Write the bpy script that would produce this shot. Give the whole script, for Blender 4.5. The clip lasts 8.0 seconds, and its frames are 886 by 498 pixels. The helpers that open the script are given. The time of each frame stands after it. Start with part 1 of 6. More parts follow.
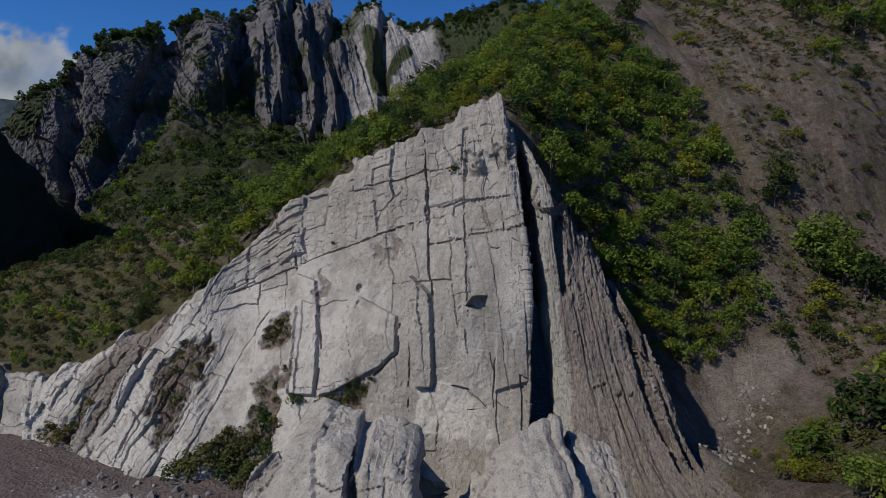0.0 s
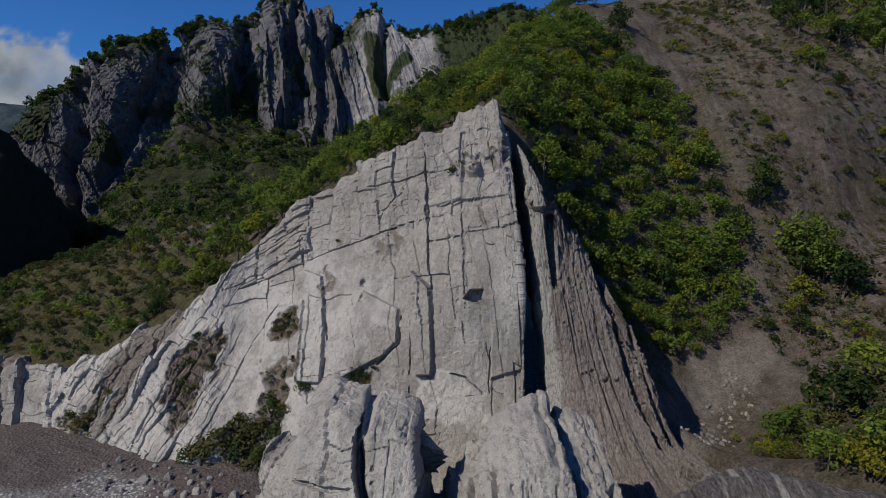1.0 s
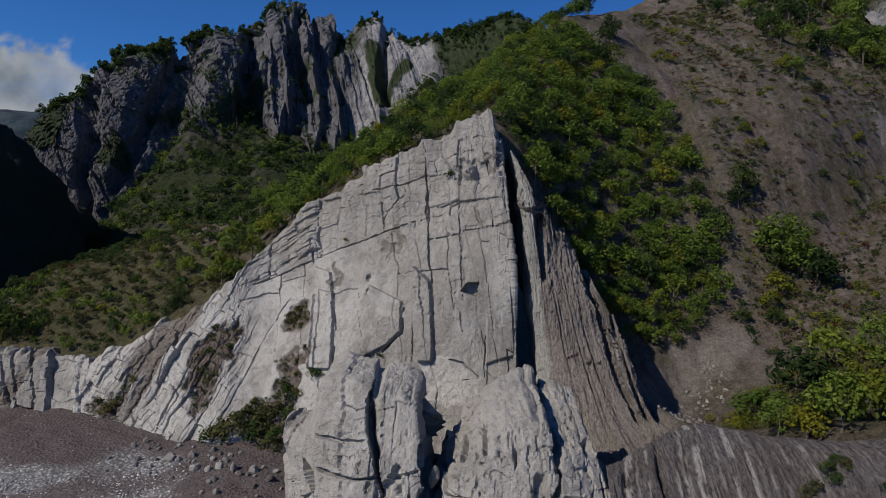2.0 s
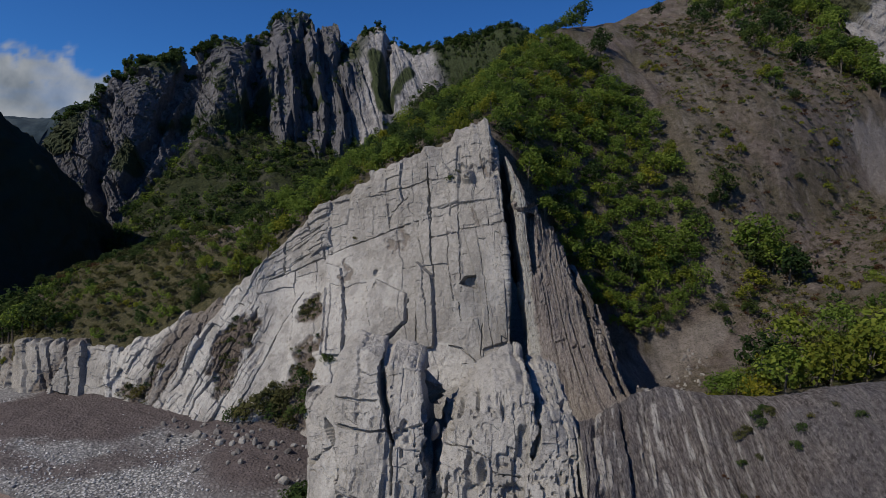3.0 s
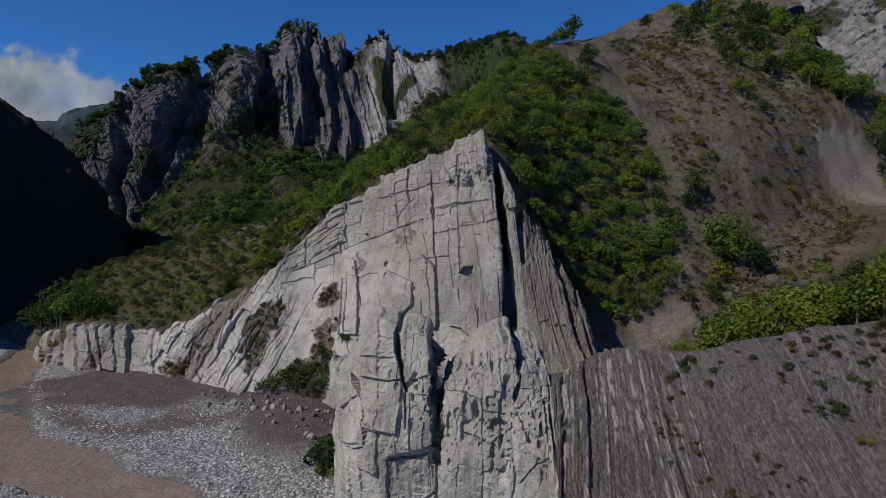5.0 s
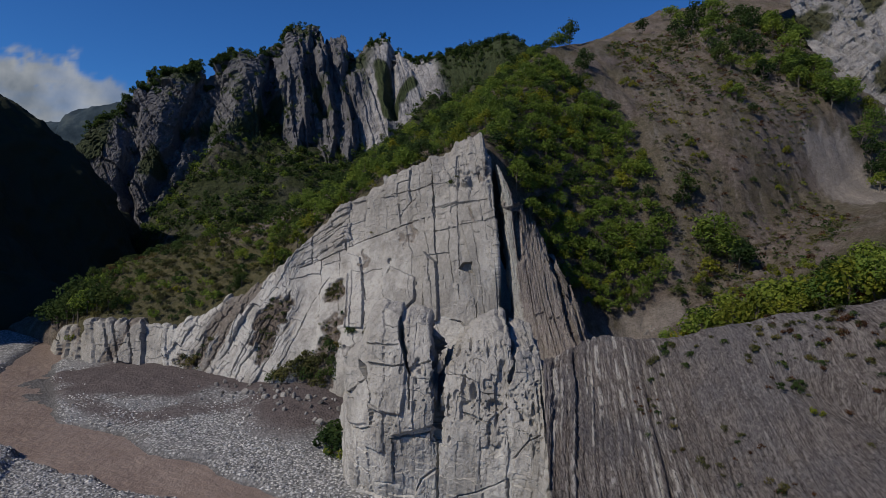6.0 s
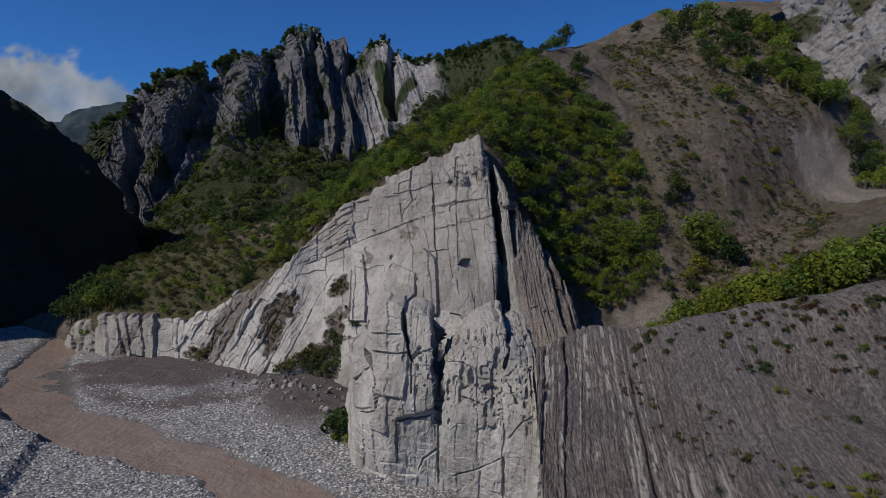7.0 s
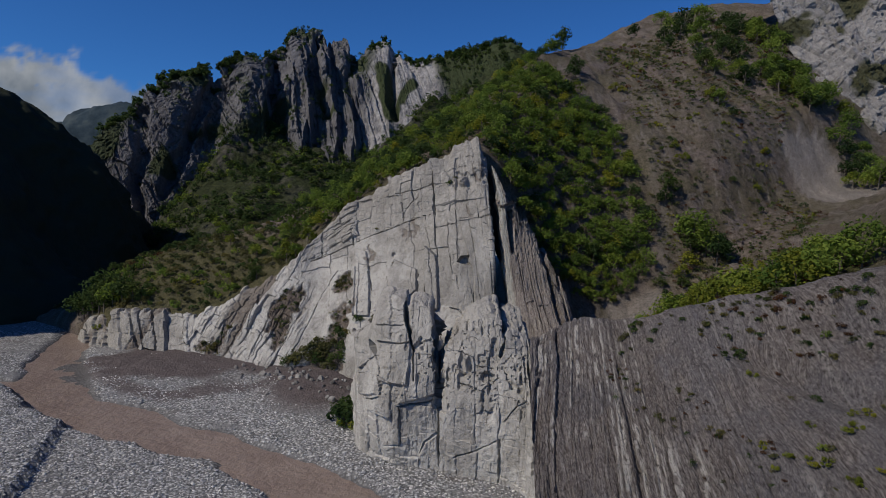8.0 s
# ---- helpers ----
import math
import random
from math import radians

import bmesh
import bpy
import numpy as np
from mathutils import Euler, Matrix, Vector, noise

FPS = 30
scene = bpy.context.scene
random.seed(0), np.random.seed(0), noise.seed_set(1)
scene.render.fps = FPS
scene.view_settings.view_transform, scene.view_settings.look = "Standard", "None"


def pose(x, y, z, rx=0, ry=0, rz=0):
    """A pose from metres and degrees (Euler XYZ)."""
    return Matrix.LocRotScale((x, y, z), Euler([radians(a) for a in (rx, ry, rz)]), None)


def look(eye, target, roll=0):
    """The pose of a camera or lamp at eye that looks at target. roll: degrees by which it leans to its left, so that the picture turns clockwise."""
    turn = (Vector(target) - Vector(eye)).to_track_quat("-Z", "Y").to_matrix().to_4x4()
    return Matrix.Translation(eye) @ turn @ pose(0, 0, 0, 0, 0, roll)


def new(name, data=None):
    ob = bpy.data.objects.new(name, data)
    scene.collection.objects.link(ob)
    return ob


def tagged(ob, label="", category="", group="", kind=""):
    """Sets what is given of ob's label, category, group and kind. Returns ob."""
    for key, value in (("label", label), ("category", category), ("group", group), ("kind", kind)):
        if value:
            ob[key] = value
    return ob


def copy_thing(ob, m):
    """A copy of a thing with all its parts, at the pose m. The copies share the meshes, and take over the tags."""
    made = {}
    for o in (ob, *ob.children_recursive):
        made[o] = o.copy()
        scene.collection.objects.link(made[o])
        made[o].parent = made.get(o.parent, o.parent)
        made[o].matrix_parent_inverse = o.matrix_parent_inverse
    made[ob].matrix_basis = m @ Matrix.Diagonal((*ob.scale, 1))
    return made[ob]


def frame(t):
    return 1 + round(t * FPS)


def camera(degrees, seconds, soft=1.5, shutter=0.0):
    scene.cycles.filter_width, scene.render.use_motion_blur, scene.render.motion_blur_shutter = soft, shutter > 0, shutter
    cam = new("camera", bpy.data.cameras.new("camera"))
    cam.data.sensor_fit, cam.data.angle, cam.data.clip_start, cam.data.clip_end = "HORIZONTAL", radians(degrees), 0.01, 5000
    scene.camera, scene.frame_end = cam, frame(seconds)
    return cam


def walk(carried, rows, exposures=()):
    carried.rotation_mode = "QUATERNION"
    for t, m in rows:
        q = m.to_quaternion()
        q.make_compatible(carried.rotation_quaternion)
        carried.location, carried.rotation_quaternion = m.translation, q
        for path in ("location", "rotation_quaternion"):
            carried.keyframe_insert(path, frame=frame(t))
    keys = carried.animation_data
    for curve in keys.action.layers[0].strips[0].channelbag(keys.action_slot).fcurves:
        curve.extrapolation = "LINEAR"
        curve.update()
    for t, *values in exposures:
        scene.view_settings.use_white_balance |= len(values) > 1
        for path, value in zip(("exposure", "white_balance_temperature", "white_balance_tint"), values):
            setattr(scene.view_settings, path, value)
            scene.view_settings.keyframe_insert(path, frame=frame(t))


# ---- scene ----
cam = camera(72.0, 8.0, soft=0.8)
PATH = [
    (0, (-1.261, 3.973, 51.044), (-1.293, 5.965, 50.86), 2.9),
    (0.5, (-1.058, 1.41, 50.674), (-1.09, 3.402, 50.497), 2.9),
    (1, (-0.927, -2.294, 50.359), (-0.959, -0.302, 50.189), 2.9),
    (1.5, (-0.799, -6.712, 50.192), (-0.83, -4.719, 50.028), 2.8),
    (3, (0.0, -23.395, 49.15), (-0.04, -21.401, 49.01), 2.6),
    (3.5, (0.038, -28.728, 49.031), (-0.006, -26.733, 48.894), 2.6),
    (4, (0.091, -33.862, 48.934), (0.048, -31.867, 48.799), 2.6),
    (4.5, (0.157, -38.537, 48.912), (0.115, -36.542, 48.777), 2.6),
    (6, (0.5, -50.289, 48.601), (0.455, -48.294, 48.466), 2.5),
    (6.5, (0.567, -53.963, 48.6), (0.523, -51.969, 48.463), 2.5),
    (7, (0.644, -57.457, 48.563), (0.601, -55.462, 48.425), 2.4),
    (7.5, (0.741, -60.951, 48.568), (0.698, -58.957, 48.429), 2.4),
    (8, (0.878, -64.278, 48.525), (0.834, -62.284, 48.385), 2.4),
]
walk(cam, [(t, look(eye, target, roll)) for t, eye, target, roll in PATH], exposures=[(0, 0.0), (4, -0.05), (8, -0.1)])

# ---- daylight ----
TO_SUN = Vector((-0.73, -0.51, 0.79)).normalized()
world = bpy.data.worlds.new("sky")
scene.world = world
world.use_nodes = True
wn, wl = world.node_tree.nodes, world.node_tree.links
sky = wn.new("ShaderNodeTexSky")
sky.sky_type = "NISHITA"
sky.sun_disc = False
sky.sun_elevation = math.asin(TO_SUN.z)
sky.sun_rotation = math.atan2(TO_SUN.x, TO_SUN.y)
sky.altitude = 1200.0
sky.air_density = 0.9
sky.dust_density = 0.1
sky.ozone_density = 2.5
wn["Background"].inputs["Strength"].default_value = 0.075
deep = wn.new("ShaderNodeMix")
deep.data_type, deep.blend_type = "RGBA", "MULTIPLY"
deep.inputs[0].default_value = 1.0
deep.inputs[7].default_value = (0.27, 0.68, 1.22, 1)
wl.new(sky.outputs["Color"], deep.inputs[6])
wl.new(deep.outputs[2], wn["Background"].inputs["Color"])
sun_data = bpy.data.lights.new("sun", "SUN")
sun_data.energy = 3.7
sun_data.angle = radians(0.5)
sun_data.color = (1.0, 0.90, 0.765)
sun = new("sun", sun_data)
sun.matrix_world = look(Vector((0, 0, 300)) + TO_SUN * 100, (0, 0, 300))


# ---- numbers: noise, lofts ----
def hashed(ix, iy, iz, seed):
    n = (ix.astype(np.int64) * 374761393 + iy.astype(np.int64) * 668265263 + iz.astype(np.int64) * 2147483647 + seed * 974634777) & 0xFFFFFFFF
    n = ((n ^ (n >> 13)) * 1274126177) & 0xFFFFFFFF
    n = ((n ^ (n >> 16)) * 2246822519) & 0xFFFFFFFF
    return ((n ^ (n >> 15)) & 0xFFFFFF) / float(0xFFFFFF)


def vnoise(x, y, z=None, seed=0):
    """Smooth value noise, -1 to 1."""
    x, y = np.asarray(x, float), np.asarray(y, float)
    z = np.zeros_like(x) if z is None else np.asarray(z, float)
    xi, yi, zi = np.floor(x), np.floor(y), np.floor(z)
    xf, yf, zf = x - xi, y - yi, z - zi
    xf, yf, zf = xf * xf * (3 - 2 * xf), yf * yf * (3 - 2 * yf), zf * zf * (3 - 2 * zf)
    out = 0
    for dx in (0, 1):
        for dy in (0, 1):
            for dz in (0, 1):
                w = (xf if dx else 1 - xf) * (yf if dy else 1 - yf) * (zf if dz else 1 - zf)
                out = out + w * hashed(xi + dx, yi + dy, zi + dz, seed)
    return out * 2 - 1


def fbm(x, y, z=None, octaves=4, seed=0, gain=0.5):
    z = np.zeros_like(x) if z is None else z
    out, amp, f = 0, 1.0, 1.0
    for k in range(octaves):
        out = out + amp * vnoise(x * f, y * f, z * f, seed + 17 * k)
        amp, f = amp * gain, f * 2.03
    return out


def smooth(a, b, x):
    t = np.clip((x - a) / (b - a), 0, 1)
    return t * t * (3 - 2 * t)


def spline(points, n):
    """Catmull-Rom through control points (k, ..., d), n samples along the first axis."""
    p = np.asarray(points, float)
    k = len(p)
    s = np.linspace(0, k - 1, n) if np.isscalar(n) else np.asarray(n)
    i = np.clip(np.floor(s).astype(int), 0, k - 2)
    t = (s - i).reshape((-1,) + (1,) * (p.ndim - 1))
    a, b, c, d = p[np.clip(i - 1, 0, k - 1)], p[i], p[i + 1], p[np.clip(i + 2, 0, k - 1)]
    return 0.5 * (2 * b + (c - a) * t + (2 * a - 5 * b + 4 * c - d) * t ** 2 + (3 * b - a - 3 * c + d) * t ** 3)


def loft(rows, nu, nv):
    """A grid of nv x nu places from control rows, each from its first to its last point."""
    net = np.array([spline(r, nu) for r in rows])
    return spline(net, nv)


def grid_normals(g):
    du, dv = np.gradient(g, axis=1), np.gradient(g, axis=0)
    n = np.cross(du, dv)
    return n / (np.linalg.norm(n, axis=2, keepdims=True) + 1e-9)


def metres(g):
    """Arc lengths along u (by the middle row) and v (by each column)."""
    mid = g[len(g) // 2]
    u = np.concatenate([[0], np.cumsum(np.linalg.norm(np.diff(mid, axis=0), axis=1))])
    v = np.concatenate([np.zeros((1, g.shape[1])), np.cumsum(np.linalg.norm(np.diff(g, axis=0), axis=2), axis=0)])
    return np.broadcast_to(u, v.shape), v


def grid_mesh(name, g, material, masks=None, flip=False, shade=True):
    nv, nu = g.shape[:2]
    i = np.arange(nv * nu).reshape(nv, nu)
    quad = np.stack([i[:-1, :-1], i[:-1, 1:], i[1:, 1:], i[1:, :-1]], axis=2).reshape(-1, 4)
    if flip:
        quad = quad[:, ::-1]
    me = bpy.data.meshes.new(name)
    me.vertices.add(nv * nu)
    me.vertices.foreach_set("co", g.reshape(-1).astype(np.float32))
    me.loops.add(quad.size)
    me.loops.foreach_set("vertex_index", quad.reshape(-1).astype(np.int32))
    me.polygons.add(len(quad))
    me.polygons.foreach_set("loop_start", np.arange(0, quad.size, 4, dtype=np.int32))
    me.update(calc_edges=True)
    me.polygons.foreach_set("use_smooth", np.full(len(quad), shade))
    for key, values in (masks or {}).items():
        at = me.attributes.new(key, "FLOAT", "POINT")
        at.data.foreach_set("value", np.asarray(values, np.float32).reshape(-1))
    me.materials.append(material)
    return me


# ---- materials ----
class Mat:
    """A node material with a principled surface and a few shorthands."""

    def __init__(self, name, rough=0.9):
        self.m = bpy.data.materials.new(name)
        self.m.use_nodes = True
        self.n, self.l = self.m.node_tree.nodes, self.m.node_tree.links
        self.p = self.n["Principled BSDF"]
        self.p.inputs["Roughness"].default_value = rough
        self.p.inputs["Specular IOR Level"].default_value = 0.25
        self.geo = self.n.new("ShaderNodeNewGeometry")

    def put(self, value, socket):
        if isinstance(value, (int, float)):
            socket.default_value = value
        elif isinstance(value, tuple):
            socket.default_value = (*value, 1) if len(value) == 3 and socket.type == "RGBA" else value
        else:
            self.l.new(value, socket)

    def place(self, scale=(1, 1, 1), turn=(0, 0, 0)):
        mp = self.n.new("ShaderNodeMapping")
        mp.inputs["Scale"].default_value = scale
        mp.inputs["Rotation"].default_value = [radians(a) for a in turn]
        self.l.new(self.geo.outputs["Position"], mp.inputs["Vector"])
        return mp.outputs["Vector"]

    def noise(self, scale, detail=4.0, rough=0.6, vector=None):
        t = self.n.new("ShaderNodeTexNoise")
        t.inputs["Scale"].default_value, t.inputs["Detail"].default_value, t.inputs["Roughness"].default_value = scale, detail, rough
        self.l.new(vector or self.geo.outputs["Position"], t.inputs["Vector"])
        return t.outputs["Fac"]

    def cells(self, scale, vector=None, feature="F1", out="Distance"):
        t = self.n.new("ShaderNodeTexVoronoi")
        t.feature = feature
        t.inputs["Scale"].default_value = scale
        self.l.new(vector or self.geo.outputs["Position"], t.inputs["Vector"])
        return t.outputs[out]

    def ramp(self, fac, stops):
        r = self.n.new("ShaderNodeValToRGB")
        e = r.color_ramp.elements
        while len(e) < len(stops):
            e.new(0.5)
        for k, (at, c) in enumerate(stops):
            e[k].position, e[k].color = at, ((*c, 1) if isinstance(c, tuple) else (c, c, c, 1))
        self.l.new(fac, r.inputs["Fac"])
        return r.outputs["Color"]

    def mix(self, fac, a, b, mode="MIX"):
        x = self.n.new("ShaderNodeMix")
        x.data_type, x.blend_type = "RGBA", mode
        self.put(fac, x.inputs[0]), self.put(a, x.inputs[6]), self.put(b, x.inputs[7])
        return x.outputs[2]

    def math(self, op, a, b=0.0):
        x = self.n.new("ShaderNodeMath")
        x.operation = op
        self.put(a, x.inputs[0]), self.put(b, x.inputs[1])
        return x.outputs[0]

    def mask(self, name):
        a = self.n.new("ShaderNodeAttribute")
        a.attribute_name = name
        return a.outputs["Fac"]

    def island(self):
        return self.geo.outputs["Random Per Island"]

    def own(self):
        return self.n.new("ShaderNodeObjectInfo").outputs["Random"]

    def done(self, color, height=None, strength=0.5, distance=0.3):
        self.put(color, self.p.inputs["Base Color"])
        if height is not None:
            b = self.n.new("ShaderNodeBump")
            b.inputs["Strength"].default_value, b.inputs["Distance"].default_value = strength, distance
            self.l.new(height, b.inputs["Height"])
            self.l.new(b.outputs["Normal"], self.p.inputs["Normal"])
        return self.m


def rock_material(name, dark, mid, light, soil=(0.105, 0.083, 0.066), size=1.0, fresh_face=None, relief=0.16):
    k = Mat(name, 0.9)
    big = k.noise(0.10 / size, 4)
    fine = k.noise(1.5 / size, 8, 0.68)
    grain = k.noise(6.0 / size, 5, 0.75)
    streak = k.noise(1.0, 5, 0.6, k.place((1.1 / size, 1.1 / size, 0.05 / size), (0, 7, 0)))
    c = k.ramp(big, [(0.32, tuple(0.4 * a + 0.6 * b for a, b in zip(dark, mid))), (0.5, mid), (0.7, tuple(0.5 * a + 0.5 * b for a, b in zip(light, mid)))])
    c = k.mix(0.5, c, k.ramp(fine, [(0.36, dark), (0.5, mid), (0.64, light)]))
    c = k.mix(k.ramp(streak, [(0.52, 0.0), (0.66, 0.5)]), c, tuple(v * 0.72 for v in mid))
    c = k.mix(k.ramp(streak, [(0.34, 0.45), (0.46, 0.0)]), c, light)
    c = k.mix(k.mask("pale"), c, k.mix(k.ramp(fine, [(0.42, 0.0), (0.66, 0.6)]), fresh_face or light, mid))
    # grey weathering, lichen, pits and hairline cracks
    grey = k.ramp(k.noise(0.2 / size, 8, 0.72, k.place((1, 1, 0.4), (0, 12, 0))), [(0.50, 0.0), (0.60, 0.55)])
    c = k.mix(grey, c, tuple(0.5 * a + 0.35 * b for a, b in zip(dark, mid)))
    def hairs(scale, turn, width):
        n = k.noise(scale, 4, 0.5, k.place((1 / size, 1 / size, 0.4 / size), turn))
        return k.ramp(k.math("ABSOLUTE", k.math("SUBTRACT", n, 0.5)), [(0.0, 0.55), (width, 0.0)])
    hair = k.math("MAXIMUM", hairs(0.35, (0, 8, 0), 0.008), hairs(0.45, (20, 65, 0), 0.008))
    hair = k.math("MULTIPLY", hair, k.ramp(k.noise(0.3 / size, 3), [(0.46, 0.0), (0.6, 1.0)]))
    c = k.mix(hair, c, tuple(v * 0.35 for v in dark))
    lichen = k.ramp(k.noise(0.8 / size, 7, 0.75), [(0.57, 0.0), (0.65, 0.55)])
    c = k.mix(lichen, c, tuple(v * f for v, f in zip(dark, (0.85, 0.8, 0.72))))
    pits = k.ramp(k.cells(1.3 / size), [(0.05, 1.0), (0.16, 0.0)])
    pitted = k.math("MULTIPLY", pits, k.ramp(k.noise(0.4 / size, 4), [(0.52, 0.0), (0.62, 0.85)]))
    c = k.mix(pitted, c, tuple(v * 0.35 for v in dark))
    c = k.mix(k.ramp(grain, [(0.38, 0.6), (0.46, 0.0)]), c, tuple(v * 0.6 for v in dark))
    c = k.mix(k.ramp(grain, [(0.55, 0.0), (0.64, 0.4)]), c, tuple(min(0.62, v * 1.12) for v in light))
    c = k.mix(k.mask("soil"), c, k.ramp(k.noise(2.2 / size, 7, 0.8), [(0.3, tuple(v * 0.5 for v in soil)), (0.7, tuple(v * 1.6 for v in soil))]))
    h = k.math("ADD", fine, k.math("MULTIPLY", grain, 0.3))
    h = k.math("SUBTRACT", h, k.math("MULTIPLY", k.math("ADD", hair, pitted), 0.6))
    return k.done(c, h, 1.0, relief * size)


limestone = rock_material("limestone", (0.17, 0.162, 0.148), (0.283, 0.271, 0.249), (0.40, 0.389, 0.364), fresh_face=(0.50, 0.49, 0.462))
# crag greys lean slightly blue, aerial haze put into the rock colour
crag = rock_material("crag_rock", (0.064, 0.064, 0.071), (0.117, 0.117, 0.128), (0.21, 0.21, 0.222), (0.034, 0.046, 0.019), 3.5, (0.42, 0.41, 0.405), 0.25)
grey_crag = rock_material("grey_crag_rock", (0.17, 0.162, 0.155), (0.26, 0.252, 0.245), (0.37, 0.36, 0.348), (0.05, 0.052, 0.026), 2.0, None, 0.25)


def shale_material(name, turn, hues):
    k = Mat(name, 0.92)
    beds = k.noise(1.0, 7, 0.75, k.place((6.5, 0.22, 0.22), turn))
    fine = k.noise(1.0, 8, 0.85, k.place((4.5, 1.5, 1.5), turn))
    broad = k.noise(1.0, 4, 0.6, k.place((0.9, 0.05, 0.05), turn))
    big = k.noise(0.09, 4)
    c = k.ramp(beds, [(0.36, hues[0]), (0.46, hues[1]), (0.55, hues[2]), (0.66, hues[3])])
    c = k.mix(k.ramp(big, [(0.46, 0.0), (0.56, 0.65)]), c, hues[4])
    c = k.mix(k.ramp(broad, [(0.35, 0.35), (0.5, 0.0)]), c, hues[0])
    c = k.mix(k.ramp(broad, [(0.55, 0.0), (0.7, 0.35)]), c, hues[2])
    c = k.mix(k.mask("pale"), c, hues[5])
    c = k.mix(k.ramp(fine, [(0.40, 0.85), (0.49, 0.0)]), c, tuple(v * 0.5 for v in hues[0]))
    c = k.mix(k.ramp(fine, [(0.52, 0.0), (0.62, 0.75)]), c, hues[3])
    h = k.math("ADD", beds, k.math("MULTIPLY", fine, 0.9))
    return k.done(c, h, 0.9, 0.5)


shale = shale_material("shale", (0, 0, 0), [(0.074, 0.063, 0.06), (0.122, 0.105, 0.10), (0.178, 0.16, 0.152), (0.295, 0.272, 0.255), (0.125, 0.12, 0.13), (0.50, 0.48, 0.45)])
beds_rock = shale_material("bedded_rock", (0, 10, 0), [(0.14, 0.122, 0.112), (0.215, 0.19, 0.175), (0.28, 0.255, 0.235), (0.40, 0.375, 0.345), (0.23, 0.20, 0.187), (0.40, 0.40, 0.375)])


def hill_material():
    k = Mat("hill_soil", 0.95)
    big, fine, grain = k.noise(0.06, 5), k.noise(0.8, 8, 0.75), k.noise(3.0, 6, 0.8)
    soil = k.ramp(fine, [(0.3, (0.064, 0.051, 0.045)), (0.5, (0.138, 0.112, 0.10)), (0.72, (0.23, 0.192, 0.172))])
    grass = k.ramp(fine, [(0.3, (0.026, 0.028, 0.011)), (0.5, (0.068, 0.066, 0.028)), (0.72, (0.14, 0.122, 0.06))])
    run = k.noise(1.0, 6, 0.7, k.place((0.35, 0.035, 0.05), (0, 0, 8)))
    c = k.mix(k.ramp(big, [(0.40, 0.0), (0.58, 0.6)]), soil, grass)
    c = k.mix(k.ramp(run, [(0.53, 0.0), (0.64, 0.6)]), c, k.ramp(fine, [(0.35, (0.15, 0.13, 0.12)), (0.65, (0.27, 0.24, 0.222))]))
    c = k.mix(k.ramp(run, [(0.36, 0.6), (0.46, 0.0)]), c, k.ramp(fine, [(0.38, (0.04, 0.028, 0.022)), (0.62, (0.095, 0.07, 0.056))]))
    c = k.mix(k.ramp(k.noise(0.22, 6, 0.7), [(0.50, 0.0), (0.62, 0.6)]), c, k.ramp(fine, [(0.38, (0.03, 0.024, 0.014)), (0.62, (0.085, 0.074, 0.038))]))
    c = k.mix(k.mask("grass"), c, grass)
    c = k.mix(k.mask("pale"), c, k.mix(k.ramp(run, [(0.42, 0.0), (0.58, 0.7)]), k.ramp(fine, [(0.36, (0.17, 0.15, 0.135)), (0.64, (0.33, 0.30, 0.275))]), (0.17, 0.155, 0.145)))
    c = k.mix(k.ramp(grain, [(0.40, 0.75), (0.48, 0.0)]), c, (0.03, 0.027, 0.018))
    c = k.mix(k.ramp(grain, [(0.53, 0.0), (0.63, 0.55)]), c, (0.24, 0.21, 0.17))
    return k.done(c, k.math("ADD", fine, k.math("MULTIPLY", grain, 0.5)), 1.0, 0.8)


hill_soil = hill_material()


def scrub_material():
    k = Mat("scrub_slope", 0.95)
    fine, lump = k.noise(0.35, 8, 0.85), k.cells(0.25, k.place((1, 1, 1)))
    green = k.ramp(fine, [(0.32, (0.012, 0.019, 0.008)), (0.5, (0.035, 0.046, 0.017)), (0.68, (0.085, 0.09, 0.038))])
    scree = k.ramp(fine, [(0.3, (0.05, 0.046, 0.04)), (0.7, (0.16, 0.15, 0.135))])
    c = k.mix(k.ramp(k.noise(0.05, 6, 0.7), [(0.54, 0.0), (0.64, 0.8)]), green, scree)
    c = k.mix(k.math("MULTIPLY", k.mask("pale"), 0.6), c, scree)
    return k.done(c, k.math("SUBTRACT", fine, k.math("MULTIPLY", lump, 0.9)), 1.0, 2.5)


scrub_slope = scrub_material()


